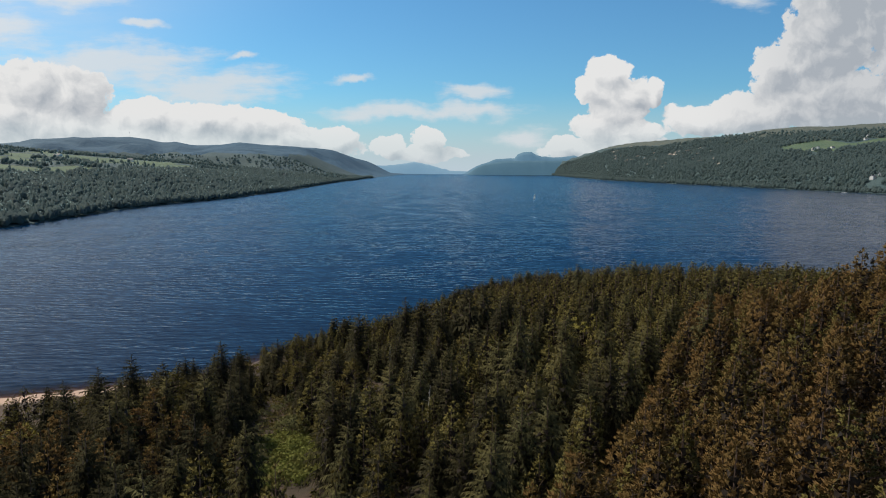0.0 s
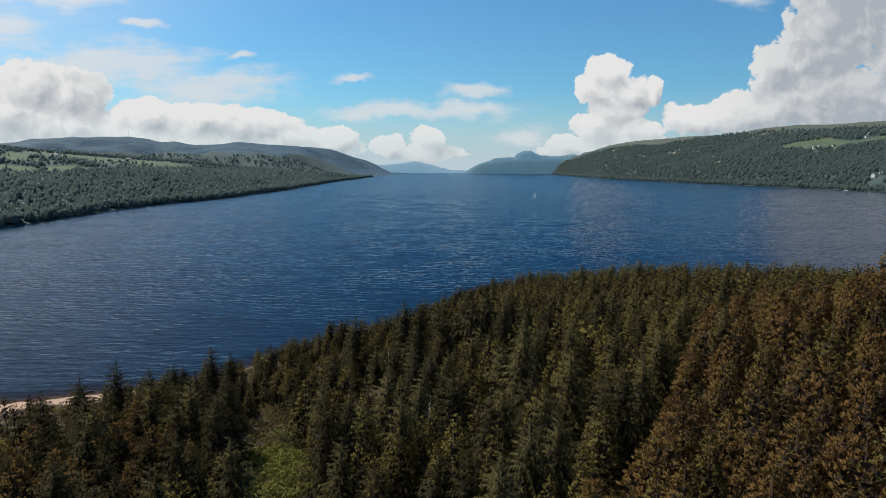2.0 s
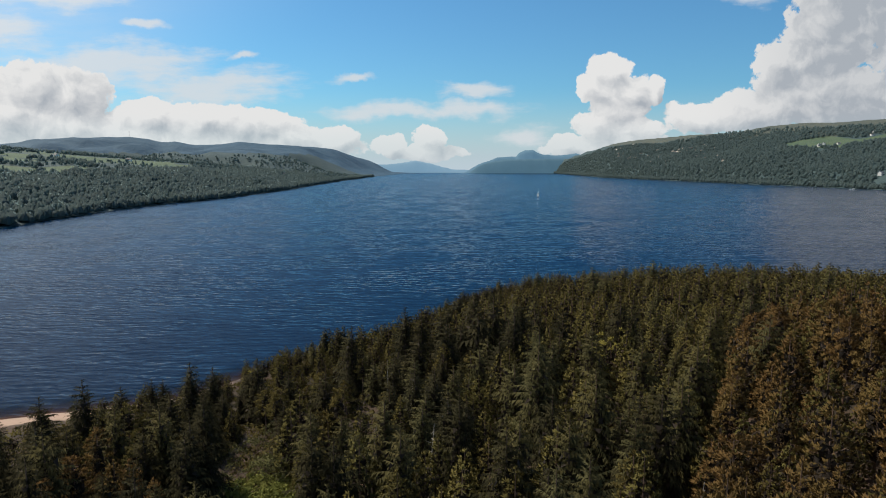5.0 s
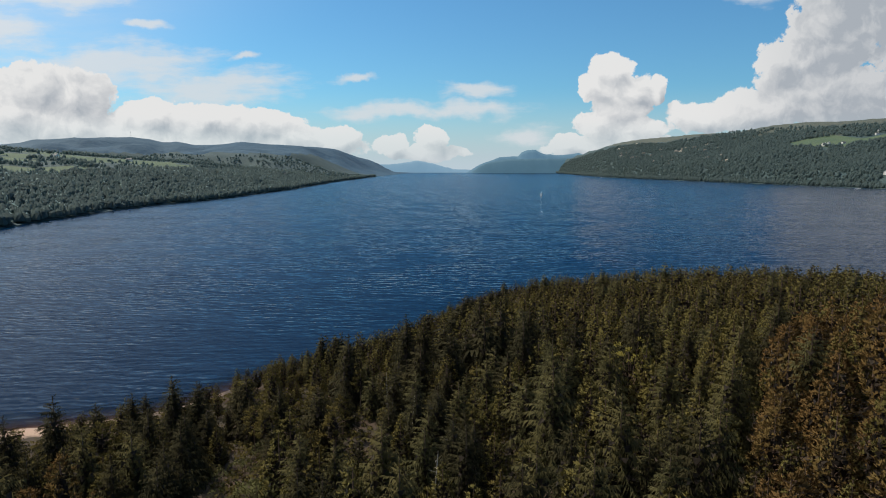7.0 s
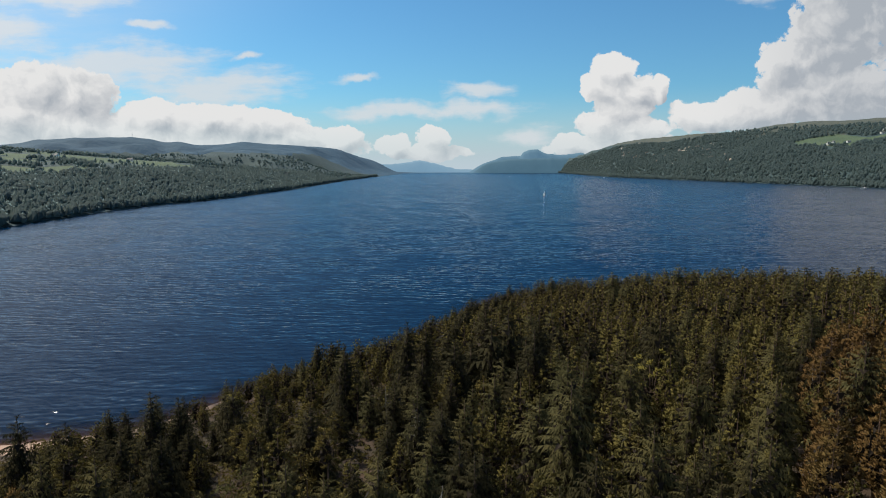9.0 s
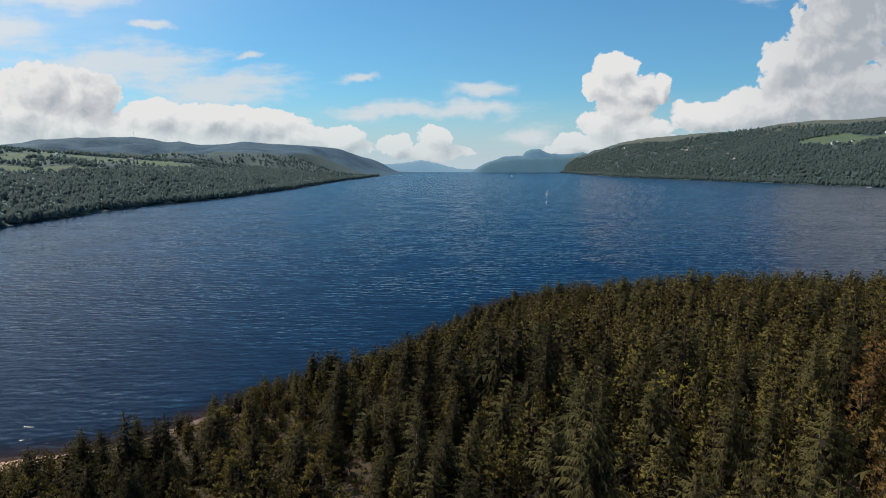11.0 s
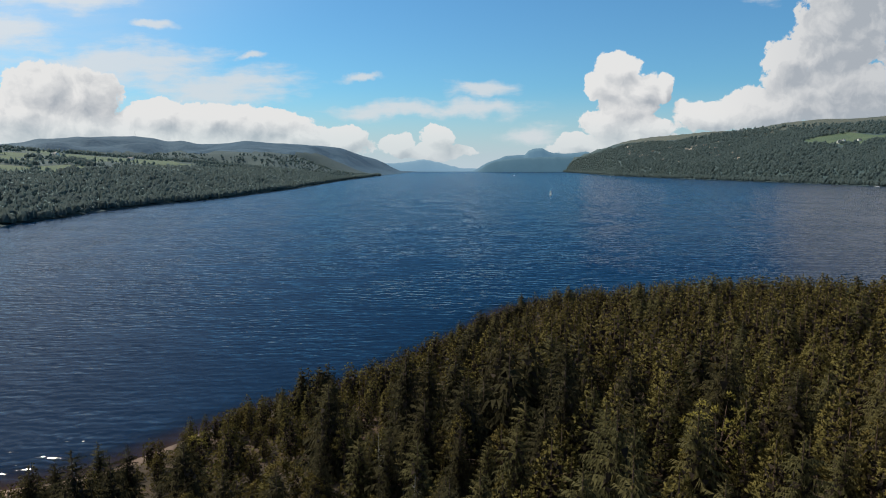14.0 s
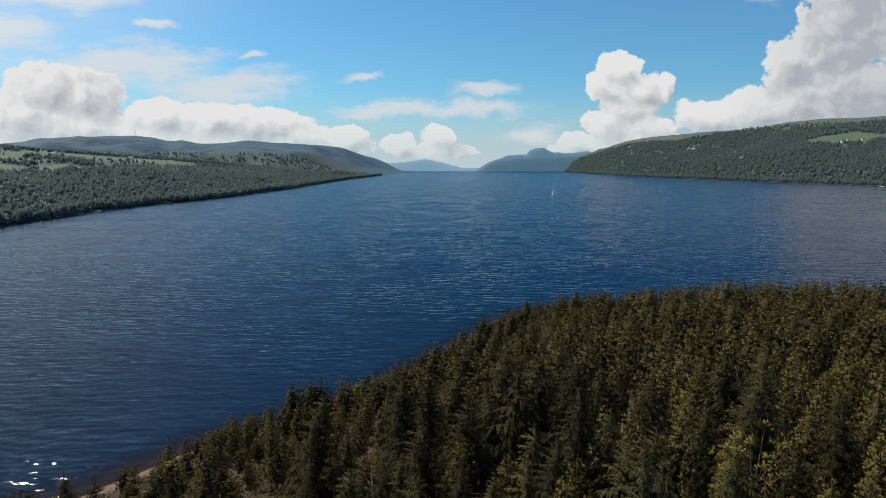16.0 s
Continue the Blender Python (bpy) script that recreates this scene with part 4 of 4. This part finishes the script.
for tree in placed:
    kind, x, y, z, height, marked = tree
    turn, wide = rng.uniform(0, 6.28), rng.uniform(0.86, 1.14) * (1.12 if marked else 1.15 if open_wood(x, y) else 1.24 if y > 205 else 1.1)
    if standing[kind] < LIMIT[kind] and remoteness(tree) < 900:
        standing[kind] += 1
        plant(kind, x, y, z, height, turn, wide)
    else:
        rest_of.append((kind, x, y, z, height, turn, wide))

# shrubs in the clearing and along the edge of the wood
for k in range(110):
    x, y = (-27 + rng.uniform(-10, 9), 126 + rng.uniform(-20, 20)) if k < 80 else (rng.uniform(-60, 10), rng.uniform(150, 200))
    if np.hypot(x + 27.5, y - 107) < 9 or (k >= 80 and inland(x, y) < 6):
        continue
    plant("shrub", x, y, float(ground_z(x, y)), rng.uniform(1.2, 4.2), rng.uniform(0, 6.28), rng.uniform(0.8, 1.3))
for x, y, h in ((-27, 119, 5.2), (-24, 122, 4.6), (-29.5, 121.5, 4.4), (-22, 126, 5.0)):
    plant("shrub", x, y, float(ground_z(x, y)), h, 40 * x, 1.05)
for ob, m in placed_first:
    ob.matrix_basis = m
for k in KINDS:
    for v in range(3):
        if not used[k][v]:
            NEAR[k][v].matrix_basis = Matrix.Translation((-110 - 9 * v, 100, float(ground_z(-110 - 9 * v, 100))))

# the rest of the wood, too many to count
STANDS = {"spruce": "dark green spruces", "old_spruce": "blackish old spruces", "brown_pine": "rusty young pines", "larch": "olive-green larches", "pine": "brownish Scots pines", "tall_pine": "tall bare-stemmed pines",
          "green_pine": "olive-green pines", "broadleaf": "yellow-green broadleaf trees", "alder": "olive-green alders"}
for kind, stand in STANDS.items():
    make, leaf, label, category = KINDS[kind]
    models = [make(300 + v, 1) for v in range(4)]
    tris, soft, tints, trunks = [], [], [], Heap()
    for k, x, y, z, height, turn, wide in rest_of:
        if k != kind:
            continue
        c, s, f = math.cos(turn), math.sin(turn), height / BASE[kind]
        spin = np.array([[c * f * wide, -s * f * wide, 0], [s * f * wide, c * f * wide, 0], [0, 0, f]])
        crown, stem = models[rng.randint(4)]
        trunks.add(stem[0] @ spin.T + (x, y, z - 0.15), stem[1])
        tris.append(crown[0] @ spin.T + (x, y, z - 0.15))
        soft.append(unit(crown[1] @ spin.T / f))
        tints.append(crown[2])
    if not tris:
        continue
    root = tagged(new(kind + "_wood"), "dense stand of " + stand + " covering the headland", "wood", kind="stuff")
    for part_name, me in (("crowns", crown_mesh(kind + "_crowns", np.concatenate(tris), np.concatenate(soft), np.concatenate(tints), [leaf, INNER_SHADE])), ("trunks", mesh_of(kind + "_trunks", *trunks.arrays(), [BARK]))):
        ob = new(part_name, me)
        ob.parent = root
        tagged(ob, kind="stuff")

# bracken over the bright patch of the clearing and low growth under the trees
heap = Heap()
for k in range(1500):
    if k < 760:
        r, a = 10 * math.sqrt(rng.uniform()), rng.uniform(0, 6.28)
        x, y, h = -27.5 + 1.0 * r * math.cos(a), 107.5 + 1.35 * r * math.sin(a), rng.uniform(0.5, 0.9)
        h = h * (1 + 1.9 * max(0.0, float(ripple(x, y, 3.6))))
    else:
        x, y, h = rng.uniform(-75, 60), rng.uniform(60, 215), rng.uniform(0.3, 0.8)
        if inland(x, y) < 7:
            continue
    tuft(heap, rng, np.array([x, y, float(ground_z(x, y)) + h * 0.4]), h, 24 if k < 760 else 14, 0.30)
points, faces = heap.arrays()
tagged(new("bracken", mesh_of("bracken", points, faces, [BRACKEN])), "bright green bracken covering the clearing floor", "bracken", kind="stuff")

# low dark scrub and brash between the stems
heap = Heap()
for k in range(4600):
    x, y, h = rng.uniform(-95, 130), rng.uniform(38, 300), rng.uniform(0.5, 1.7)
    if k < 1700:
        x, y = rng.uniform(-85, 12), rng.uniform(112, 228)
    if abs(x) > 0.74 * (y + 8) or inland(x, y) < 4 or np.hypot(x + 27.5, y - 107) < 9:
        continue
    tuft(heap, rng, np.array([x, y, float(ground_z(x, y)) + h * 0.35]), h * 1.25, 20, 0.40)
points, faces = heap.arrays()
soft = np.tile(np.array([[-0.15, -0.2, 0.96]]), (len(faces), 1)) + rng.normal(size=(len(faces), 3)) * 0.3
soft /= np.linalg.norm(soft, axis=1)[:, None]
tagged(new("undergrowth", crown_mesh("undergrowth", points[faces], soft, None, [BIRCH])), "dark olive scrub and brash under the trees", "undergrowth", kind="stuff")

# leafless shrubs on the tip of the headland
first = thing_of("bare_shrub", bare_bush(5, 4.2, 2.2), BARE, BARE, "leafless brown shrub at the water's edge", "shrub", "bare shrubs on the point")
for k, (x, y) in enumerate([(19, 297), (24, 301), (29, 305), (34, 308), (40, 310), (46, 312), (22, 292), (53, 313), (31, 300), (38, 304)]):
    m = pose(x, y, float(ground_z(x, y)), 0, 0, 77 * k) @ Matrix.Scale(0.8 + 0.07 * (k % 5), 4)
    if k:
        copy_thing(first, m)
    else:
        first_pose = m
first.matrix_basis = first_pose

# dead stems among the living trees
dead = Heap()
cone(dead, (0, 0, -0.5), (0.3, 0.1, 11), 0.16, 0.03, 6, 0.1)
for k in range(12):
    z = 3 + 0.6 * k
    cone(dead, (0, 0, z), (math.cos(k * 2.4) * 0.9, math.sin(k * 2.4) * 0.9, z + 0.1), 0.035, 0.01, 3)
points, faces = dead.arrays()
snag = tagged(new("dead_tree", mesh_of("dead_tree", points, faces, [DEAD_WOOD])), "bleached dead conifer stem with broken branch stubs", "dead tree", "dead stems in the wood")
DEAD_AT = [(-1.5, 108, 12.5), (41, 118, 12), (28, 84, 11), (22, 150, 10), (-6, 140, 11), (55, 132, 12), (-12, 158, 10)]
for x, y, h in DEAD_AT[1:]:
    copy_thing(snag, pose(x, y, float(ground_z(x, y)), 2, 3, 50 * x) @ Matrix.Scale(h / 11, 4))
snag.matrix_basis = pose(-1.5, 108, float(ground_z(-1.5, 108)), 1, 2, 0) @ Matrix.Scale(12.5 / 11, 4)


# ---- woods on the far shores ----
def far_wood(name, picks, label, blades, mean):
    x, y = picks[:, 0], picks[:, 1]
    z, h = ground_z(x, y), mean * rng.uniform(0.6, 1.35, len(x))
    x, y, z, h = (v[z > -0.5] for v in (x, y, z, h))
    n = len(x)
    conifer = (rng.uniform(size=n) < 0.35)[:, None]
    sides, tall = 5, h * np.where(conifer[:, 0], 1.2, 1.0)
    foot = np.stack([x, y, z], -1)[:, None, :]
    turn = rng.uniform(0, 6.28, (n, 1)) + np.arange(sides) * 2 * np.pi / sides

    def ring(up, round_at, pointed_at):
        wide = h[:, None] * np.where(conifer, pointed_at, round_at) * rng.uniform(0.7, 1.3, (n, sides))
        rise = tall[:, None] * (up + rng.uniform(-0.07, 0.07, (n, sides)))
        return foot + np.stack([np.cos(turn) * wide, np.sin(turn) * wide, rise], -1)

    low, high = ring(0.20, 0.40, 0.27), ring(0.72, 0.29, 0.11)
    top = foot + np.stack([rng.normal(size=n) * 0.3, rng.normal(size=n) * 0.3, tall], -1)[:, None, :] + 0 * low
    turned = lambda q: np.roll(q, -1, 1)
    tris = [np.stack(c, 2) for c in ((low, turned(low), turned(high)), (low, turned(high), high), (high, turned(high), top))]
    az = rng.uniform(0, 6.28, (n, blades))
    up = rng.uniform(0.25, 0.95, (n, blades))
    out = np.stack([np.cos(az), np.sin(az), 0 * az], -1)
    reach = h[:, None] * np.where(conifer, 0.32 * (1 - up), 0.42 * np.sqrt(1 - (up - 0.25) ** 2))
    at = foot + out * reach[..., None] + UP * (tall[:, None] * up)[..., None]
    d = unit(out + UP * 0.5)
    u = unit(np.cross(d, rng.normal(size=d.shape)))
    size = h[:, None, None] * rng.uniform(0.08, 0.17, (n, blades, 1))
    tris.append(np.stack([at - u * size, at + u * size, at + np.cross(d, u) * size * 1.6], 2))
    tris = np.concatenate(tris, 1).reshape(-1, 3, 3)
    middle = np.repeat(foot + UP * (tall * 0.4)[:, None, None], 3 * sides + blades, 1).reshape(-1, 3)
    soft = unit((tris.mean(1) - middle) * (1, 1, 0.8)) + UP * 0.35 + rng.normal(size=middle.shape) * 0.14
    flat = np.cross(tris[:, 1] - tris[:, 0], tris[:, 2] - tris[:, 0])
    tris = np.where(((flat * soft).sum(1) < 0)[:, None, None], tris[:, ::-1], tris)
    return tagged(new(name, crown_mesh(name, tris, unit(soft), None, [HAZED_WOODLAND])), label, "wood", kind="stuff")


# cottages and villas on the far slopes: x, y, turn, and whether two-storeyed
HOMES = [(-996, 1650, -40, 0), (-978, 1640, -20, 0), (-962, 1610, -30, 1), (-925, 1900, 10, 1), (-500, 2020, 30, 0), (1253, 2150, 25, 1), (1282, 2175, 40, 0), (1310, 2140, 10, 0),
         (1498, 2250, 35, 0), (1465, 2210, 5, 0), (1115, 1640, 30, 1), (1140, 1652, 60, 0), (762, 3035, 15, 0)]


def by_home(x, y):
    near = np.zeros(np.shape(x), bool)
    for hx, hy, _, _ in HOMES:
        for f, gap in ((1.0, 13), (0.985, 14), (0.97, 15)):
            near |= np.hypot(x - hx * f, y - hy * f) < gap
    return near


def scatter(count, x0, x1, y0, y1, keep):
    x, y = rng.uniform(x0, x1, count), rng.uniform(y0, y1, count)
    good = keep(x, y)
    return np.stack([x, y], -1)[good]


def left_wood(x, y):
    d = left_shore(y) - x
    a = x / y
    open_field = pasture_here(x, y)
    inner = np.where(d < 270, 1.0, np.where(d < 1100, 0.03 + 0.30 * (ripple(x, y, 70) > 0.42), 0.05))
    return (d > 2) & (a > -0.78) & ~open_field & ~by_home(x, y) & (rng.uniform(size=x.shape) < inner)


def right_wood(x, y):
    d, a, z = x - right_shore(y), x / y, land(x, y)
    low, high = right_rise(a)
    thick = np.clip((215 - z) / 80, 0, 1)
    return (d > 1) & (a < 0.76) & (a > 0.163) & (y < low + (0.74 + 0.4 * ease((a - 0.36) / 0.14) + 0.08 * ripple(x, y, 90)) * (high - low)) & ~pasture_here(x, y) & ~by_home(x, y) & ~crag_here(x, y) & (z > 0.9) & (rng.uniform(size=x.shape) < thick)


def fringe(count, shore, y0, y1, sign, deep):
    y = rng.uniform(y0, y1, count)
    return np.stack([shore(y) + sign * rng.uniform(-2.5, deep, count), y], -1)


left_picks = np.concatenate([scatter(56000, -1500, -330, 560, 2300, left_wood), fringe(1800, left_shore, 560, 3200, -1, 14)])
right_picks = np.concatenate([scatter(100000, 700, 2150, 1400, 4600, right_wood), fringe(1800, right_shore, 1450, 4500, 1, 16)])
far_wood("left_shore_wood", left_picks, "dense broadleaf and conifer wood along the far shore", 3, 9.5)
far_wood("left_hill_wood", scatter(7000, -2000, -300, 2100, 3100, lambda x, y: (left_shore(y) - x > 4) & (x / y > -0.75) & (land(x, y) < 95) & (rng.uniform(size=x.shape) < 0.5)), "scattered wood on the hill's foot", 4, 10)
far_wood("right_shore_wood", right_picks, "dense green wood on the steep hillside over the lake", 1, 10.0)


# ---- houses and boats ----
def part(name, points, faces, mat, parent, label=""):
    ob = new(name, mesh_of(name, points, faces, [mat]))
    ob.parent = parent
    return tagged(ob, label)


def box(x0, x1, y0, y1, z0, z1):
    return [(x, y, z) for z in (z0, z1) for x, y in ((x0, y0), (x1, y0), (x1, y1), (x0, y1))], [(3, 2, 1, 0), (4, 5, 6, 7), (0, 1, 5, 4), (1, 2, 6, 5), (2, 3, 7, 6), (3, 0, 4, 7)]


def house(long, deep, eaves, label):
    root = tagged(new("house"), label, "house", "houses on the hillsides")
    w, d = long / 2, deep / 2
    top = eaves + deep * 0.42
    walls = [(-w, -d, -3), (w, -d, -3), (w, d, -3), (-w, d, -3), (-w, -d, eaves), (w, -d, eaves), (w, d, eaves), (-w, d, eaves), (-w, 0, top), (w, 0, top)]
    for corners in ((0, 1, 5, 4), (2, 3, 7, 6)):
        part("wall", [walls[c] for c in corners], [(0, 1, 2, 3)], WALL_PAINT, root)
    for corners in ((1, 2, 6, 9, 5), (3, 0, 4, 8, 7)):
        part("gable", [walls[c] for c in corners], [(0, 1, 2, 3, 4)], WALL_PAINT, root)
    for s in (-1, 1):
        o, t = 0.4, 0.18
        slab = [(x, y, z + k) for k in (0, t) for x, y, z in ((-w - o, s * (d + o), eaves - o * 0.8), (w + o, s * (d + o), eaves - o * 0.8), (w + o, 0, top + 0.02), (-w - o, 0, top + 0.02))]
        part("roof", slab, [(3, 2, 1, 0), (4, 5, 6, 7), (0, 1, 5, 4), (1, 2, 6, 5), (2, 3, 7, 6), (3, 0, 4, 7)], SLATE, root, "grey slate roof slope")
    for x in (-w + 0.6, w - 0.6):
        part("chimney", *box(x - 0.4, x + 0.4, -0.4, 0.4, top - 0.8, top + 1.2), WALL_PAINT, root)
    n = max(2, int(long / 3.5))
    for k in range(n):
        x = -w + long * (k + 0.5) / n
        for z in ((1.0,) if eaves < 4 else (1.0, 3.6)):
            part("window", *box(x - 0.55, x + 0.55, -d - 0.05, -d + 0.1, z, z + 1.3), PANE, root, "dark window pane")
    part("door", *box(-0.5, 0.5, -d - 0.08, -d + 0.1, 0, 2.1), SLATE, root, "dark painted door")
    return root


COTTAGE = house(12, 7, 2.9, "white-walled cottage with a grey slate roof among trees")
VILLA = house(15, 9, 5.2, "white two-storey house with a slate roof above the lake")


def sailing_boat(label, tall):
    root = tagged(new("sailing_boat"), label, "boat", "boats on the lake")
    t = np.linspace(-1, 1, 13)
    beam = 1.45 * (1 - np.clip(t, 0, 1) ** 2.2) * (1 - 0.25 * np.clip(-t, 0, 1) ** 2)
    rows = [np.stack([beam * f, t * 4.6 * g, 0 * t + z], -1) for f, g, z in ((0.25, 0.86, -0.4), (0.85, 0.95, 0.15), (1.0, 1.0, 0.95))]
    points = np.concatenate(rows + [r * (-1, 1, 1) for r in rows])
    n = 13
    faces = [(a * n + i, a * n + i + 1, b * n + i + 1, b * n + i) for a, b in ((0, 1), (1, 2), (3, 4), (4, 5), (2, 5)) for i in range(n - 1)]
    hull = part("hull", points, faces, HULL, root, "white hull")
    part("cabin", *box(-0.8, 0.8, -1.2, 1.8, 0.9, 1.5), HULL, root)
    mast = Heap()
    cone(mast, (0, 0.6, 0.8), (0, 0.5, tall), 0.09, 0.05, 6)
    part("mast", *mast.arrays(), METAL, root)
    boom = Heap()
    cone(boom, (0, 0.5, 1.9), (0.5, -3.6, 2.0), 0.06, 0.05, 6)
    part("boom", *boom.arrays(), METAL, root)
    return root


def sail(root, a, b, c, belly):
    """A triangular sail with a little belly and thickness."""
    a, b, c = (np.array(p, float) for p in (a, b, c))
    n, points, faces = 8, [], []
    for thick in (0.0, 0.02):
        for i in range(n + 1):
            for j in range(n + 1):
                u, v = i / n, j / n
                q = a + (b - a) * u + (c - a) * v * (1 - u)
                q[0] += belly * math.sin(math.pi * min(1, u * 1.0)) * math.sin(math.pi * v) + thick
                points.append(q)
    m = (n + 1) ** 2
    for k in (0, m):
        faces += [(k + i * (n + 1) + j, k + (i + 1) * (n + 1) + j, k + (i + 1) * (n + 1) + j + 1, k + i * (n + 1) + j + 1) for i in range(n) for j in range(n)]
    part("sail", points, faces, SAIL, root, "white sail")


yacht = sailing_boat("white sailing yacht under sail on open water", 12.0)
sail(yacht, (0, 0.5, 2.0), (0, 0.5, 11.8), (0.5, -3.6, 2.0), 0.5)
sail(yacht, (0, 4.5, 1.1), (0, 0.7, 10.6), (0.3, 0.4, 1.8), 0.4)
yacht.matrix_basis = pose(180, 1220, 0, 0, 6, 20) @ Matrix.Scale(0.75, 4)
moored = sailing_boat("white yacht moored with bare mast near the shore", 10.0)
for x, y, turn in ((990, 1560, 70), (700, 2880, 120), (304, 3133, 40)):
    copy_thing(moored, pose(x, y, 0, 0, 0, turn))
moored.matrix_basis = pose(1012, 1585, 0, 0, 0, 20)

for k, (x, y, turn, tall) in enumerate(HOMES):
    m = pose(x, y, float(ground_z(x, y)) + 0.4, 0, 0, turn)
    if k == 0:
        COTTAGE.matrix_basis = m
    elif k == 2:
        VILLA.matrix_basis = m
    else:
        copy_thing(VILLA if tall else COTTAGE, m)

# a radio mast on the left ridge
mast = Heap()
for k in range(3):
    a = k * 2.094
    cone(mast, (3 * math.cos(a), 3 * math.sin(a), -2), (0.5 * math.cos(a), 0.5 * math.sin(a), 31), 0.35, 0.2, 4)
points, faces = mast.arrays()
mast_ob = tagged(new("radio_mast", mesh_of("radio_mast", points, faces, [METAL])), "thin grey radio mast standing on the ridge", "mast")
mast_ob.matrix_basis = pose(-1690, 3480, float(ground_z(-1690, 3480)))

# ---- crags showing through the hillside wood ----


def crag(seed):
    """A broken rock face: a lump pushed into ledges and cracks."""
    rnd, bm = np.random.RandomState(seed), bmesh.new()
    bmesh.ops.create_icosphere(bm, subdivisions=2, radius=1.0)
    shift = rnd.uniform(0, 50, 3)
    for v in bm.verts:
        n = noise.noise(v.co * 1.7 + Vector(shift)) * 0.45 + noise.noise(v.co * 4.0 + Vector(shift)) * 0.2
        v.co *= 1 + n
        v.co.z = round(v.co.z * 3.5) / 3.5 * 0.6 + v.co.z * 0.4
        v.co.x, v.co.y = v.co.x * 1.5, v.co.y * 0.7
    me = bpy.data.meshes.new("rock_outcrop")
    bm.to_mesh(me)
    bm.free()
    me.materials.append(CRAG)
    return tagged(new("rock_outcrop", me), "pale grey crag breaking through the hillside wood", "rock", "crags on the hillside")


ROCKS = [crag(3 + k) for k in range(3)]
spread, stood = np.random.RandomState(21), 0
while stood < 48:
    a, y = 0.27 + 0.16 * spread.uniform() ** 1.6, spread.uniform(2300, 3500)
    x = a * y
    z = float(ground_z(x, y))
    if not 62 + 60 * (a - 0.265) < z < 128 or x < float(right_shore(y)) + 30:
        continue
    size = spread.uniform(3.5, 7.5)
    m = pose(x, y, z + size * 0.45, 0, spread.uniform(-8, 8), spread.uniform(-25, 45)) @ Matrix.Diagonal((size, size, size * spread.uniform(0.8, 1.2), 1))
    if stood < 3:
        ROCKS[stood].matrix_basis = m
    else:
        copy_thing(ROCKS[stood % 3], m @ Matrix.Diagonal((*[1 / c for c in ROCKS[stood % 3].scale], 1)))
    stood += 1
